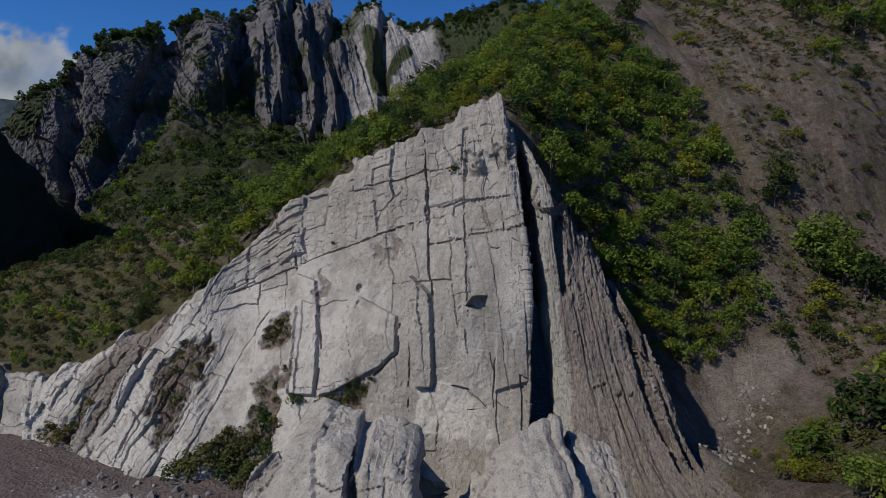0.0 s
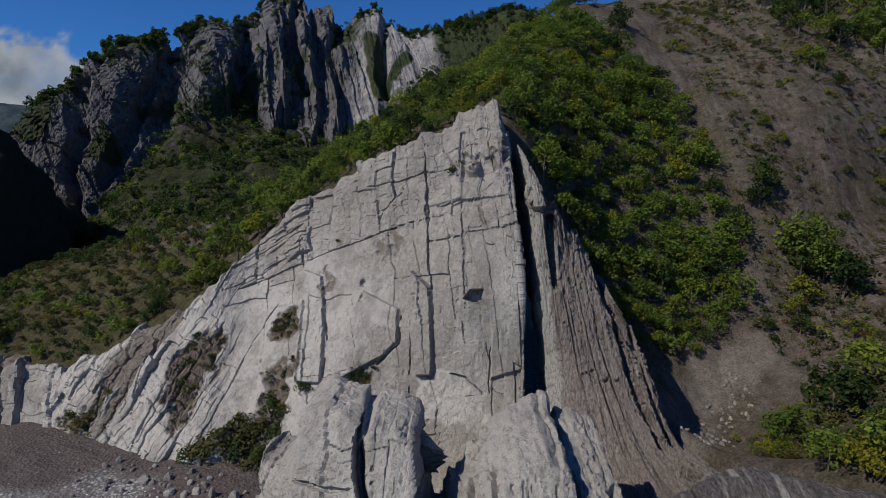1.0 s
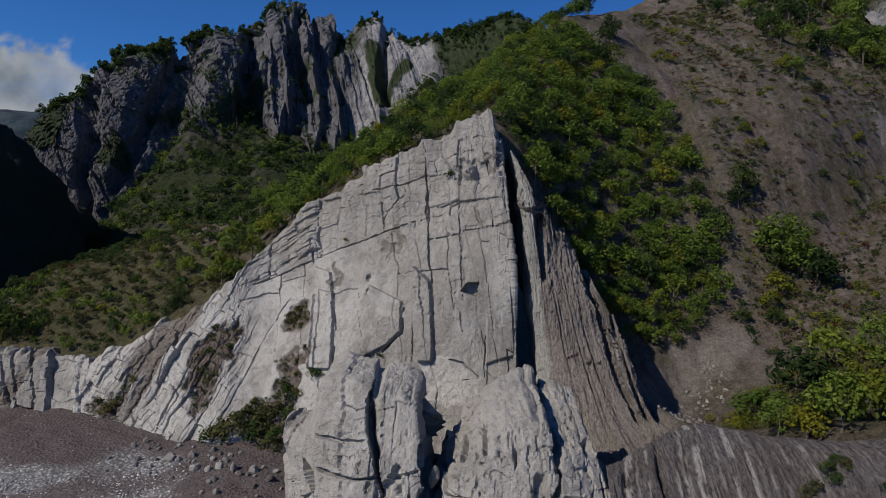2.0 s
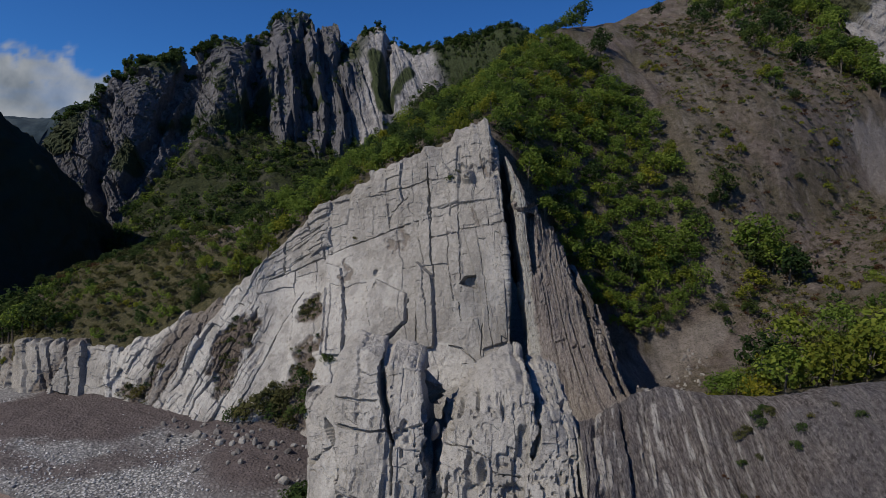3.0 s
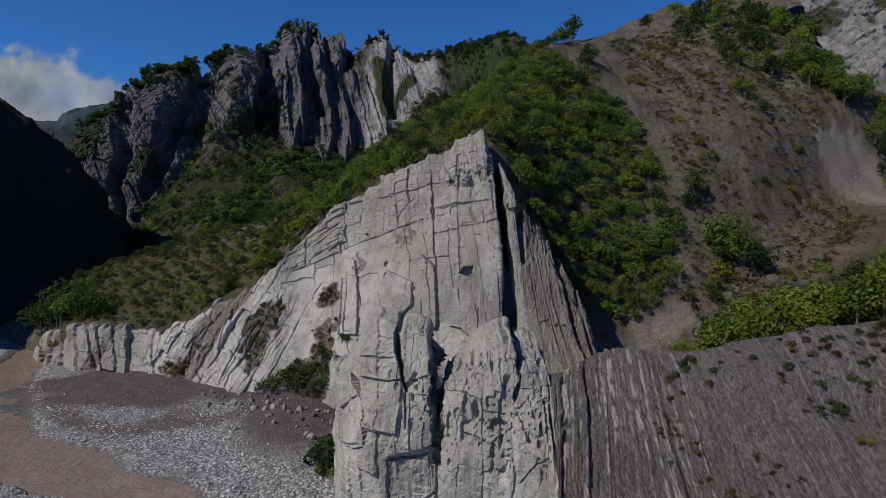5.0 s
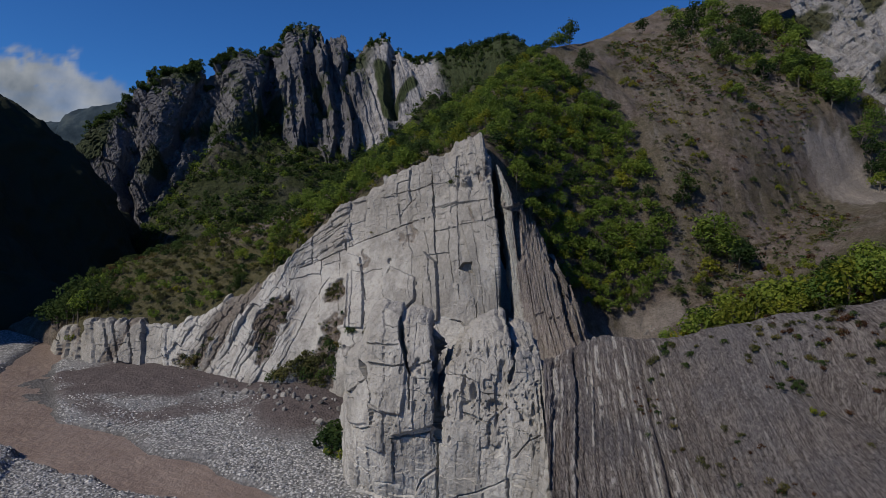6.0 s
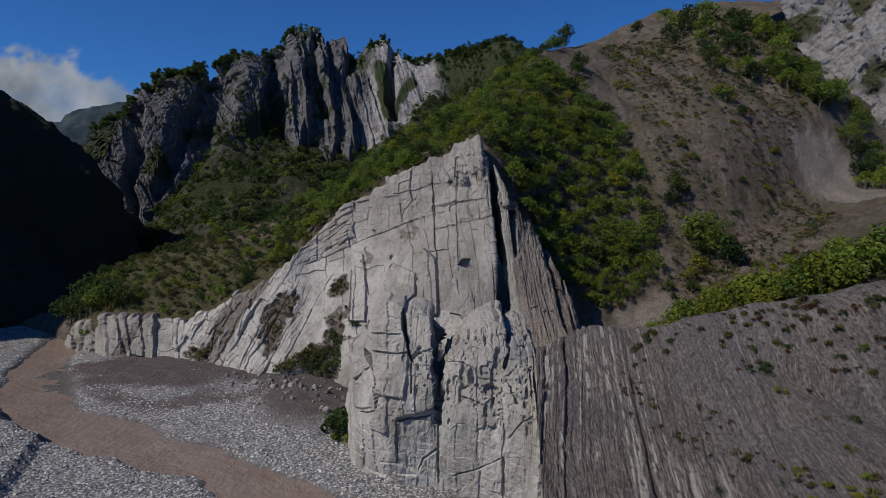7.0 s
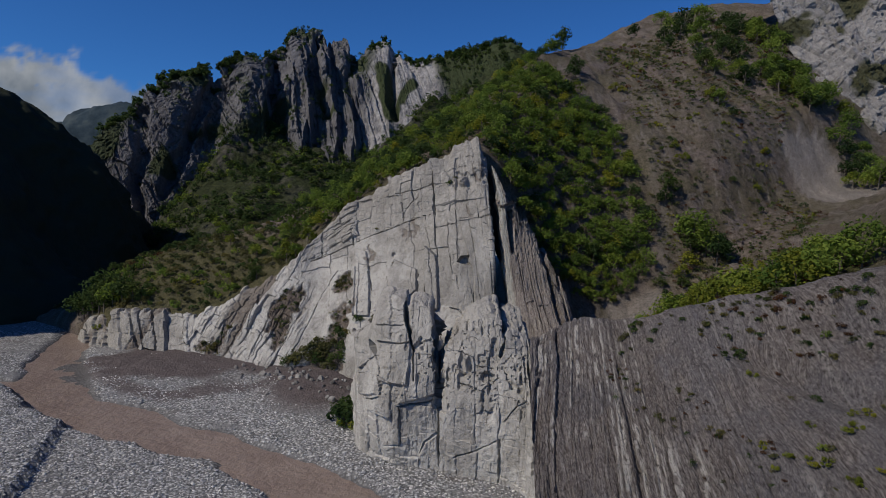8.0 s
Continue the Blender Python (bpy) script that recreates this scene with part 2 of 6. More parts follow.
def bed_material():
    k = Mat("river_bed", 0.9)
    stones = k.cells(1.7, out="Color")
    grey = k.ramp(stones, [(0.1, (0.22, 0.225, 0.23)), (0.5, (0.38, 0.385, 0.39)), (0.9, (0.56, 0.56, 0.55))])
    gap = k.ramp(k.cells(1.7), [(0.25, 1.0), (0.6, 0.35)])
    grey = k.mix(1.0, grey, gap, "MULTIPLY")
    fine = k.noise(0.9, 7, 0.7)
    mud = k.ramp(fine, [(0.3, (0.058, 0.048, 0.048)), (0.7, (0.122, 0.102, 0.1))])
    sand = k.ramp(fine, [(0.3, (0.12, 0.12, 0.125)), (0.7, (0.235, 0.235, 0.24))])
    lanes = k.noise(1.0, 6, 0.7, k.place((0.05, 0.16, 0.1), (0, 0, -30)))
    grey = k.mix(k.ramp(lanes, [(0.50, 0.0), (0.58, 0.8)]), grey, sand)
    grey = k.mix(k.ramp(lanes, [(0.36, 0.8), (0.44, 0.0)]), grey, k.ramp(fine, [(0.3, (0.08, 0.07, 0.068)), (0.7, (0.17, 0.15, 0.145))]))
    grey = k.mix(k.mask("bar"), grey, k.mix(1.0, k.ramp(stones, [(0.1, (0.24, 0.245, 0.25)), (0.5, (0.41, 0.415, 0.42)), (0.9, (0.58, 0.58, 0.57))]), gap, "MULTIPLY"))
    c = k.mix(k.mask("mud"), grey, mud)
    c = k.mix(k.mask("wet"), c, (0.07, 0.068, 0.068))
    h = k.math("ADD", k.math("MULTIPLY", gap, 0.6), fine)
    return k.done(c, h, 0.8, 0.35)


river_bed = bed_material()


def water_material():
    k = Mat("muddy_water", 0.28)
    k.p.inputs["Specular IOR Level"].default_value = 0.3
    wave = k.noise(0.55, 5, 0.65)
    c = k.ramp(k.noise(0.12, 5), [(0.3, (0.185, 0.14, 0.118)), (0.7, (0.265, 0.21, 0.178))])
    return k.done(c, wave, 1.0, 0.6)


muddy_water = water_material()


def leaf_material(name, a, b, c):
    k = Mat(name, 0.75)
    col = k.ramp(k.island(), [(0.0, a), (0.5, b), (1.0, c)])
    tint = k.ramp(k.math("FRACT", k.math("ADD", k.own(), k.mask("tint"))), [(0.0, (0.55, 0.66, 0.62)), (0.3, (0.85, 0.9, 0.8)), (0.6, (1.0, 1.05, 0.95)), (0.85, (1.15, 1.12, 0.9)), (1.0, (1.25, 1.12, 0.82))])
    col = k.mix(1.0, col, tint, "MULTIPLY")
    k.p.inputs["Specular IOR Level"].default_value = 0.12
    m = k.done(col)
    thin, both = k.n.new("ShaderNodeBsdfTranslucent"), k.n.new("ShaderNodeMixShader")
    k.l.new(col, thin.inputs["Color"])
    both.inputs[0].default_value = 0.5
    k.l.new(k.p.outputs[0], both.inputs[1])
    k.l.new(thin.outputs[0], both.inputs[2])
    k.l.new(both.outputs[0], k.n["Material Output"].inputs["Surface"])
    return m


leaf_green = leaf_material("leaf_green", (0.098, 0.152, 0.03), (0.148, 0.208, 0.041), (0.198, 0.252, 0.056))
leaf_yellow = leaf_material("leaf_yellow", (0.12, 0.15, 0.022), (0.175, 0.195, 0.03), (0.235, 0.235, 0.036))
leaf_dark = leaf_material("leaf_dark", (0.032, 0.058, 0.02), (0.052, 0.085, 0.028), (0.078, 0.112, 0.038))
leaf_russet = leaf_material("leaf_russet", (0.055, 0.028, 0.018), (0.095, 0.045, 0.028), (0.13, 0.065, 0.035))
leaf_dry = leaf_material("leaf_dry", (0.07, 0.073, 0.032), (0.108, 0.108, 0.047), (0.158, 0.147, 0.066))


def bark_material():
    k = Mat("bark", 0.9)
    f = k.noise(6, 5, 0.7, k.place((1, 1, 0.2)))
    return k.done(k.ramp(f, [(0.3, (0.06, 0.05, 0.04)), (0.7, (0.17, 0.15, 0.125))]), f, 0.6, 0.03)


bark = bark_material()


# ---- large structure ----
def part(name, me, parent, label=""):
    ob = new(name, me)
    ob.parent = parent
    return tagged(ob, label)


def structure(name, me, label, category):
    return tagged(new(name, me), label, category, kind="structure")


def segments(x, z, line):
    """Distance of (x, z) from a polyline, and the share of the way along it."""
    best, along = np.full(np.shape(x), 1e9), np.zeros(np.shape(x))
    k = len(line) - 1
    for i, ((x0, z0), (x1, z1)) in enumerate(zip(line, line[1:])):
        dx, dz = x1 - x0, z1 - z0
        t = np.clip(((x - x0) * dx + (z - z0) * dz) / (dx * dx + dz * dz + 1e-9), 0, 1)
        d = np.hypot(x - x0 - t * dx, z - z0 - t * dz)
        near = d < best
        best, along = np.where(near, d, best), np.where(near, (i + t) / k, along)
    return best, along


def inside(x, z, loop, soft=0.2):
    """1 within the closed loop, 0 outside, with a soft edge."""
    odd = np.zeros(np.shape(x), bool)
    for (x0, z0), (x1, z1) in zip(loop, loop[1:] + loop[:1]):
        cross = ((z0 > z) != (z1 > z)) & (x < (x1 - x0) * (z - z0) / (z1 - z0 + 1e-9) + x0)
        odd ^= cross
    d, _ = segments(x, z, loop + loop[:1])
    return smooth(-soft, soft, np.where(odd, d, -d))


def facets(u, v, width, height, seed, step=1.0, tilt=0.3, chip=0.0):
    """Relief of broken rock: angular cells, each with a level and a slope of its own; chip sinks the joints between them."""
    a, b = u / width, v / height
    ia, ib = np.floor(a), np.floor(b)
    best, second, out = np.full(np.shape(a), 9.0), np.full(np.shape(a), 9.0), np.zeros(np.shape(a))
    for da in (-1, 0, 1):
        for db in (-1, 0, 1):
            ca, cb = ia + da, ib + db
            pa, pb = ca + hashed(ca, cb, ca * 0, seed), cb + hashed(ca, cb, ca * 0 + 1, seed)
            r = np.hypot(a - pa, b - pb)
            level = step * (hashed(ca, cb, ca * 0 + 2, seed) - 0.5)
            level = level + tilt * ((a - pa) * width * (hashed(ca, cb, ca * 0 + 3, seed) - 0.5) + (b - pb) * height * (hashed(ca, cb, ca * 0 + 4, seed) - 0.5))
            near = r < best
            second = np.where(near, best, np.minimum(second, r))
            out = np.where(near, level, out)
            best = np.where(near, r, best)
    return out - chip * smooth(0.10, 0.0, second - best) if chip else out


def blocks(p, q, width, height, seed, proud=0.5, tilt=0.05, join=0.35, gap=0.3, open_share=0.45, crack=0.11):
    """Relief of rock parted into upright columns and blocks of uneven size: each has a level and a lean of its own, some joints gape."""
    zero = np.zeros_like(p)
    def cell(a, key, salt):
        i = np.floor(a)
        lo = lambda k: k + 0.65 * (hashed(k, key, zero + salt, seed) - 0.5)
        i = np.where(a < lo(i), i - 1, np.where(a >= lo(i + 1), i + 1, i))
        return i, lo(i), lo(i + 1)
    a = p / width + 0.10 * vnoise(p / width * 1.3, q / height * 0.8, seed=seed + 1) + 0.07 / width * vnoise(p * 0.9, q * 0.7, seed=seed + 2)
    col, a0, a1 = cell(a, zero, 1)
    b = q / height + 7 * hashed(col, zero, zero + 2, seed) + min(0.10, 0.5 / height) * vnoise(p / width * 1.1 + 9, q / height, seed=seed + 3) + 0.07 / height * vnoise(p * 0.8, q * 0.9, seed=seed + 4)
    row, b0, b1 = cell(b, col, 3)
    joined = hashed(col, row, zero + 4, seed) < join
    own = np.where(joined, row - 1, row)
    level = hashed(col, own, zero + 5, seed) - 0.5 + 0.8 * (hashed(col, zero, zero + 6, seed) - 0.5)
    side = np.minimum((a - a0), (a1 - a)) * width
    low, high = (b - b0) * height, (b1 - b) * height
    d = proud * level + tilt * ((a - a0) * width * (hashed(col, own, zero + 7, seed) - 0.5) * 2 + low * (hashed(col, own, zero + 8, seed) - 0.5) * 2)
    gape_side = np.where(a - a0 < a1 - a, hashed(col, np.floor(q / height / 2), zero + 9, seed), hashed(col + 1, np.floor(q / height / 2), zero + 9, seed)) < open_share
    gape_low = (hashed(col, row, zero + 10, seed) < open_share) & ~joined
    d = d - gap * np.maximum(smooth(crack, crack * 0.35, side) * gape_side, smooth(crack, crack * 0.35, low) * gape_low)
    return d - 0.10 * proud * smooth(0.4, 0.0, np.minimum(side, np.where(joined, 9.0, low)))


def push(g, amount, normals=None):
    n = grid_normals(g) if normals is None else normals
    return g + n * amount[..., None]


# -- the pale limestone wall --
WALL_BASE = [(-124, 131, -3), (-99.5, 112, -3), (-82.6, 107, -2), (-70, 102, -2), (-55, 96, -2), (-45, 92.5, -1), (-34, 91, 0), (-24, 88, 3), (-12, 89, 4), (-2, 90, 4), (6, 89, 4), (10.5, 88, 4), (11.5, 100, 4)]
WALL_LOW = [(-121.5, 131, 1.5), (-100.5, 114.5, 4), (-84, 110, 5), (-70.5, 106, 4.5), (-57, 103, 10), (-46, 102, 14), (-35.5, 104, 19), (-24, 97.5, 19), (-12, 96, 20), (-2, 94, 22), (7, 93, 24), (11, 92, 25), (12, 103, 25)]
WALL_MID = [(-120, 131, 3.5), (-101.5, 116, 8), (-85, 112, 9.5), (-71.7, 109, 9), (-60, 108, 17), (-47, 107.5, 23), (-36, 112, 31), (-24.5, 109, 35), (-12, 104, 38), (-1.5, 98, 40), (7, 96, 44), (9.4, 95, 44), (10.2, 106, 44)]
WALL_TOP = [(-118.5, 131, 6.2), (-103, 118, 12.5), (-86, 115, 14), (-72.7, 112.5, 13.3), (-61, 114, 21), (-46.5, 112, 30), (-38, 119, 42), (-25, 116, 51), (-11.5, 111, 58.2), (-1.5, 111, 64), (5.0, 111, 67.8), (7.6, 110, 62), (8.4, 118, 61)]
WALL_RIM = [(x, y + 5, z - 0.5) for x, y, z in WALL_TOP]


def cut(d, x, z, line, width, depth, wobble=0.12, seed=0):
    """Sinks a crack along a line of (x, z) places, thinning out at its ends."""
    wx = x + wobble * vnoise(x * 0.7, z * 0.7, seed=seed + 900) + 0.4 * wobble * vnoise(x * 2.3, z * 2.3, seed=seed + 901)
    wz = z + wobble * vnoise(x * 0.7, z * 0.7, seed=seed + 902)
    r, s = segments(wx, wz, line)
    w = width * (0.45 + 0.55 * smooth(0.0, 0.12, s) * smooth(1.0, 0.88, s)) * (1 + 0.35 * vnoise(z * 0.5, x * 0.5, seed=seed + 903))
    return d - depth * smooth(1.0, 0.7, r / w)


def patch(x, z, loop, soft=1.0, seed=0):
    """A ragged patch within a loop."""
    n = fbm(x * 0.5, z * 0.5, seed=seed + 950, octaves=4)
    return inside(x + 1.5 * n, z + 1.5 * fbm(x * 0.5, z * 0.5, seed=seed + 960, octaves=4), loop, soft)


WALL_CRACKS = [
    ([(-7.2, 60.5), (-6.2, 52.4), (-5.4, 45.7), (-4.8, 38.6), (-4.2, 34.0)], 0.42, 1.3),
    ([(0.0, 50.5), (1.0, 39.3), (1.6, 32.7)], 0.26, 0.6),
    ([(5.9, 27), (5.9, 19.4)], 0.25, 0.5),
    ([(-41.4, 31.0), (-34.8, 33.6), (-28.8, 36.4)], 0.55, 1.6),
    ([(-28.8, 36.6), (-24.1, 39.0), (-17.7, 41.6), (-12.0, 44.3), (-6.2, 46.3)], 0.34, 0.8),
    ([(-17.4, 51.4), (-10.5, 53.2), (-6.8, 54.9)], 0.4, 0.9),
    ([(-14.8, 45.0), (-13.8, 47.6), (-10.4, 51.3)], 0.3, 0.7),
    ([(-30.0, 43.9), (-29.2, 39), (-28.7, 35.9)], 0.35, 0.9),
    ([(-42.1, 36.1), (-30.0, 43.9)], 0.4, 0.9),
    ([(-39.0, 36.3), (-30.4, 42.3)], 0.35, 0.8),
    ([(-36.5, 35.2), (-29.2, 39.5)], 0.3, 0.8),
    ([(-4.2, 48.6), (0.0, 49.9), (7.6, 51.2)], 0.26, 0.6),
    ([(1.1, 44.6), (5.1, 45.5), (10.4, 46.7)], 0.28, 0.7),
    ([(-5.3, 42.5), (0.7, 44.1)], 0.24, 0.5),
    ([(-9.1, 30.3), (-8.9, 25.6), (-11.3, 23.1), (-12.7, 22.0)], 0.5, 1.3),
    ([(-23.7, 33.1), (-23.3, 29), (-22.0, 25.2), (-21.6, 17.5)], 0.38, 1.1),
    ([(-0.4, 22.2), (2.0, 21.9), (4.9, 19.6)], 0.32, 0.8),
    ([(1.1, 30.6), (1.8, 27.0)], 0.25, 0.5),
    ([(-7.5, 33.5), (-7.1, 25), (-6.7, 17.7)], 0.26, 0.6),
    ([(-55.2, 24.4), (-55.6, 18.9), (-57, 9.0)], 0.4, 0.9),
    ([(-58.5, 20.1), (-65.0, 12.1), (-66, 5.0)], 0.4, 0.9),
    ([(-50, 17), (-53, 9), (-55, 4)], 0.35, 0.8),
    ([(-33, 29), (-37, 22), (-40, 13)], 0.3, 0.6),
]
SOIL_PATCHES = [
    [(-45.9, 24.0), (-43.0, 25.0), (-41.5, 21.5), (-44.0, 15.8), (-44.3, 11.0), (-47.4, 7.4), (-49.8, 11.4), (-51.5, 15.1), (-49.4, 19.8)],
    [(-33.3, 25.8), (-28.8, 28.9), (-27.9, 25.0), (-31.2, 23.0), (-33.1, 23.0)],
    [(-65.7, 8.2), (-61.9, 13.3), (-61.0, 11.5), (-64.3, 8.3), (-64.6, 4.0), (-69.4, 3.7), (-73.8, 3.9), (-72.7, 5.8)],
    [(-33.6, 17.7), (-28.0, 21.8), (-26.7, 19.5), (-28.7, 13.4), (-27.4, 12.3), (-28.4, 4.9), (-36.6, 3.9), (-37.2, 8.8), (-33.9, 11.7), (-32.5, 14.8)],
    [(-20.9, 17.6), (-15.7, 21.0), (-13.5, 20.0), (-14.3, 17.2), (-20, 15.5)],
]
# patches sunk a little and darkened through the soil mask
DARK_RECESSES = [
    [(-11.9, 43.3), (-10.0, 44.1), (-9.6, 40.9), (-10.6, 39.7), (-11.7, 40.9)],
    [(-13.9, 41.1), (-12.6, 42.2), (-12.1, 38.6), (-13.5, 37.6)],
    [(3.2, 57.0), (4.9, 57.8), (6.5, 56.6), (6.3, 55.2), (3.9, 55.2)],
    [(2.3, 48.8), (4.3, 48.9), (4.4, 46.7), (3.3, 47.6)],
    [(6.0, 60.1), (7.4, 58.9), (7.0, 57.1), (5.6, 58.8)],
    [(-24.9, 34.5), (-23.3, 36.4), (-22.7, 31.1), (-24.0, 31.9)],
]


WALL_SKYLINE = [(-118, 6), (-103, 12.5), (-86, 14), (-72.7, 13.4), (-61, 21), (-52, 26.5), (-47, 31), (-42, 36.6), (-38, 41.5), (-33.5, 44.6), (-30, 48), (-25.2, 50.4), (-22.6, 53.2), (-20.5, 53.4), (-19.6, 54.6), (-15.5, 56.4), (-12.5, 58.2), (-8.8, 59.4), (-8.4, 60.2), (-4.2, 60.6), (-3.6, 61.6), (-2.3, 62.6), (-1.2, 64.6), (1.2, 66.2), (3.4, 66.5), (4.9, 67.7), (5.8, 67.5), (6.5, 65.0), (7.6, 62.0)]


def with_arris(row):
    """The row with its last corner drawn sharp."""
    mix = lambda a, b, t: tuple(p + (q - p) * t for p, q in zip(a, b))
    return row[:11] + [mix(row[10], row[11], 0.85), row[11], mix(row[11], row[12], 0.1), row[12]]


def build_wall():
    rise = np.concatenate([np.linspace(0, 0.4, 18), np.linspace(0.41, 3.05, 380), np.linspace(3.1, 4, 14)])
    g = loft([with_arris(row) for row in (WALL_BASE, WALL_LOW, WALL_MID, WALL_TOP, WALL_RIM)], np.concatenate([np.linspace(0, 3, 120), np.linspace(3.01, 11, 550), np.linspace(11.03, 14, 80)]), rise)
    rise = rise[:, None]
    at_top = g[np.argmin(np.abs(rise[:, 0] - 3.0))]
    lift = np.interp(at_top[:, 0], [p[0] for p in WALL_SKYLINE], [p[1] for p in WALL_SKYLINE]) - at_top[:, 2]
    lift = lift + 0.5 * vnoise(at_top[:, 0] * 0.8, at_top[:, 0] * 0, seed=17) * (at_top[:, 0] < 5)
    g[..., 2] += (lift * (at_top[:, 0] < 7.5))[None] * smooth(2.2, 3.0, rise)
    u, v = metres(g)
    x, z = g[..., 0], g[..., 2]
    left = smooth(-38, -46, x + 0.15 * (z - 25))
    wx = x + 0.6 * fbm(u * 0.15, v * 0.15, seed=19, octaves=4)
    wz = z + 0.8 * fbm(u * 0.15, v * 0.15, seed=20, octaves=4)
    lean = wx + 0.16 * (wz - 40)
    upper = smooth(-0.4, 0.4, z - np.interp(x, [-45, -41.4, -34.8, -28.8, -24.1, -17.7, -12.0, -6.2, 0.7, 10], [29.5, 31.0, 33.6, 36.5, 39.0, 41.6, 44.3, 46.0, 44.3, 46.6]))
    ledges = smooth(-26.5, -29.5, x + 0.2 * (z - 40)) * upper * (1 - smooth(-47, -52, x))
    pillar = smooth(1.0, 1.6, lean - 0.4) * (1 - upper)
    plates = blocks(lean, wz - 0.25 * x, 6.5, 15.0, 3, 0.34, 0.012, 0.2, 0.35, 0.4, 0.10)
    courses = blocks(lean, wz - 0.27 * x, 4.6, 3.8, 5, 0.62, 0.06, 0.45, 0.5, 0.36, 0.11) + blocks(lean, wz - 0.3 * x, 1.5, 1.0, 6, 0.12, 0.08, 0.45, 0.12, 0.3, 0.07)
    tiers = blocks(lean, wz - 0.52 * x, 5.5, 1.5, 8, 1.15, 0.10, 0.3, 0.55, 0.55, 0.13) + blocks(lean, wz - 0.5 * x, 2.0, 0.6, 9, 0.3, 0.12, 0.4, 0.15, 0.3, 0.07)
    flutes = blocks(lean, wz, 1.7, 11.0, 11, 0.30, 0.01, 0.1, 0.22, 0.35, 0.09)
    rib = wx - 0.45 * wz
    slabs = blocks(rib, wz + 0.4 * x, 2.6, 8.0, 13, 0.75, 0.05, 0.3, 0.45, 0.4, 0.12) + blocks(rib, wz + 0.4 * x, 0.95, 2.6, 14, 0.22, 0.08, 0.3, 0.12, 0.3, 0.07)
    plain = (1 - upper) * (1 - pillar)
    d = (1 - left) * (plain * plates + upper * (1 - ledges) * courses + ledges * tiers + pillar * flutes) + left * slabs * smooth(-80, -72, x)
    d = d + 0.30 * fbm(u * 0.12, v * 0.1, seed=21, octaves=2) + 0.05 * fbm(u * 1.1, v * 1.0, seed=32, octaves=3, gain=0.7)
    d = d - 0.16 * smooth(0.55, 0.8, vnoise(u * 1.3, v * 1.1, seed=34)) * smooth(0.0, 0.5, vnoise(u * 0.12, v * 0.1, seed=30))
    # the low broken end of the wall
    d = d + smooth(-70, -76, x) * (blocks(wx + 0.35 * wz, wz, 4.0, 13.0, 39, 1.7, 0.04, 0.1, 1.6, 0.7, 0.35) + blocks(wx, wz - 0.15 * x, 2.6, 2.6, 40, 0.18, 0.06, 0.5, 0.2, 0.3, 0.1) + 0.12 * fbm(u * 0.4, v * 0.4, seed=36, octaves=3))
    d = d + smooth(6.5, 8.5, x + 0.16 * (z - 45)) * (facets(u, v, 1.2, 8.0, 27, 0.35, 0.05) + facets(u, v, 0.6, 1.0, 28, 0.12, 0.2))
    # columns and blocks that stand proud of the face
    d = d + 1.1 * inside(x, z, [(-7.5, 37.5), (-4.2, 35.0), (-3.3, 23.7), (-3.4, 21.6), (-5.7, 21.2), (-6.9, 27.2)], 0.12)
    d = d + 0.9 * inside(x, z, [(-28.3, 35.2), (-24.5, 34.5), (-23.2, 29.3), (-21.6, 18.4), (-25.9, 18.0), (-26.8, 25.7)], 0.12)
    d = d + 0.5 * inside(x, z, [(-27.9, 30), (-27.0, 30), (-25.6, 18), (-26.4, 18)], 0.1)
    d = d + 0.8 * inside(x, z, [(-16, 33), (-9.4, 31), (-9.1, 25.8), (-11.5, 23.3), (-19, 19), (-21, 18.5), (-20, 24)], 0.14)
    d = d + 0.6 * inside(x, z, [(1.3, 45), (9.6, 46.5), (11, 24), (6.2, 22), (6.0, 30), (4.8, 34)], 0.2)
    d = d + 0.35 * inside(x, z, [(-6.9, 59), (-0.2, 61), (0.2, 50.3), (-5.6, 48.5)], 0.14)
    d = d - 1.9 * inside(x, z, [(1.2, 34.2), (2.2, 35.7), (4.4, 36.0), (3.9, 34.6), (4.6, 33.5), (2.9, 33.7)], 0.1)
    d = d - 0.8 * smooth(0.62, 0.3, np.hypot(x + 16.4, (z - 34.3) * 0.8)) - 0.8 * smooth(0.62, 0.3, np.hypot(x + 16.2, (z - 31.8) * 0.8))
    # the round block and the hollow under the summit
    d = d - 0.7 * patch(x, z, [(-0.2, 57.6), (2.0, 58.4), (5.6, 58.2), (6.6, 56.0), (5.4, 55.0), (3.4, 55.6), (2.2, 54.0), (-0.1, 53.6)], 0.4, 47)
    d = d + 1.2 * smooth(1.6, 1.0, np.hypot((x - 1.9), (z - 55.6))) - 0.5 * inside(x, z, [(-0.6, 62.2), (0.2, 62.4), (0.1, 57.5), (-0.6, 57.5)], 0.15)
    for k, (line, width, depth) in enumerate(WALL_CRACKS):
        d = cut(d, x, z, line, (0.16 * width + 0.07) * (0.45 + 0.9 * smooth(-0.5, 0.6, vnoise(u * 0.35, v * 0.35, seed=60 + k))), 0.8 * depth, seed=k)
    soil = np.zeros_like(x)
    for k, loop in enumerate(SOIL_PATCHES):
        soil = np.maximum(soil, patch(x, z, loop, 0.9, k))
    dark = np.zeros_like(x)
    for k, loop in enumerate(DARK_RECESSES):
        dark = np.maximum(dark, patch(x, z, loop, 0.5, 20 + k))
    soil = np.maximum(soil, 0.75 * left * smooth(0.3, 0.6, fbm(rib * 0.2, wz * 0.05, seed=37)))
    d = d + soil * (-0.75 + 0.45 * fbm(u * 0.7, v * 0.7, seed=38)) - 0.3 * dark
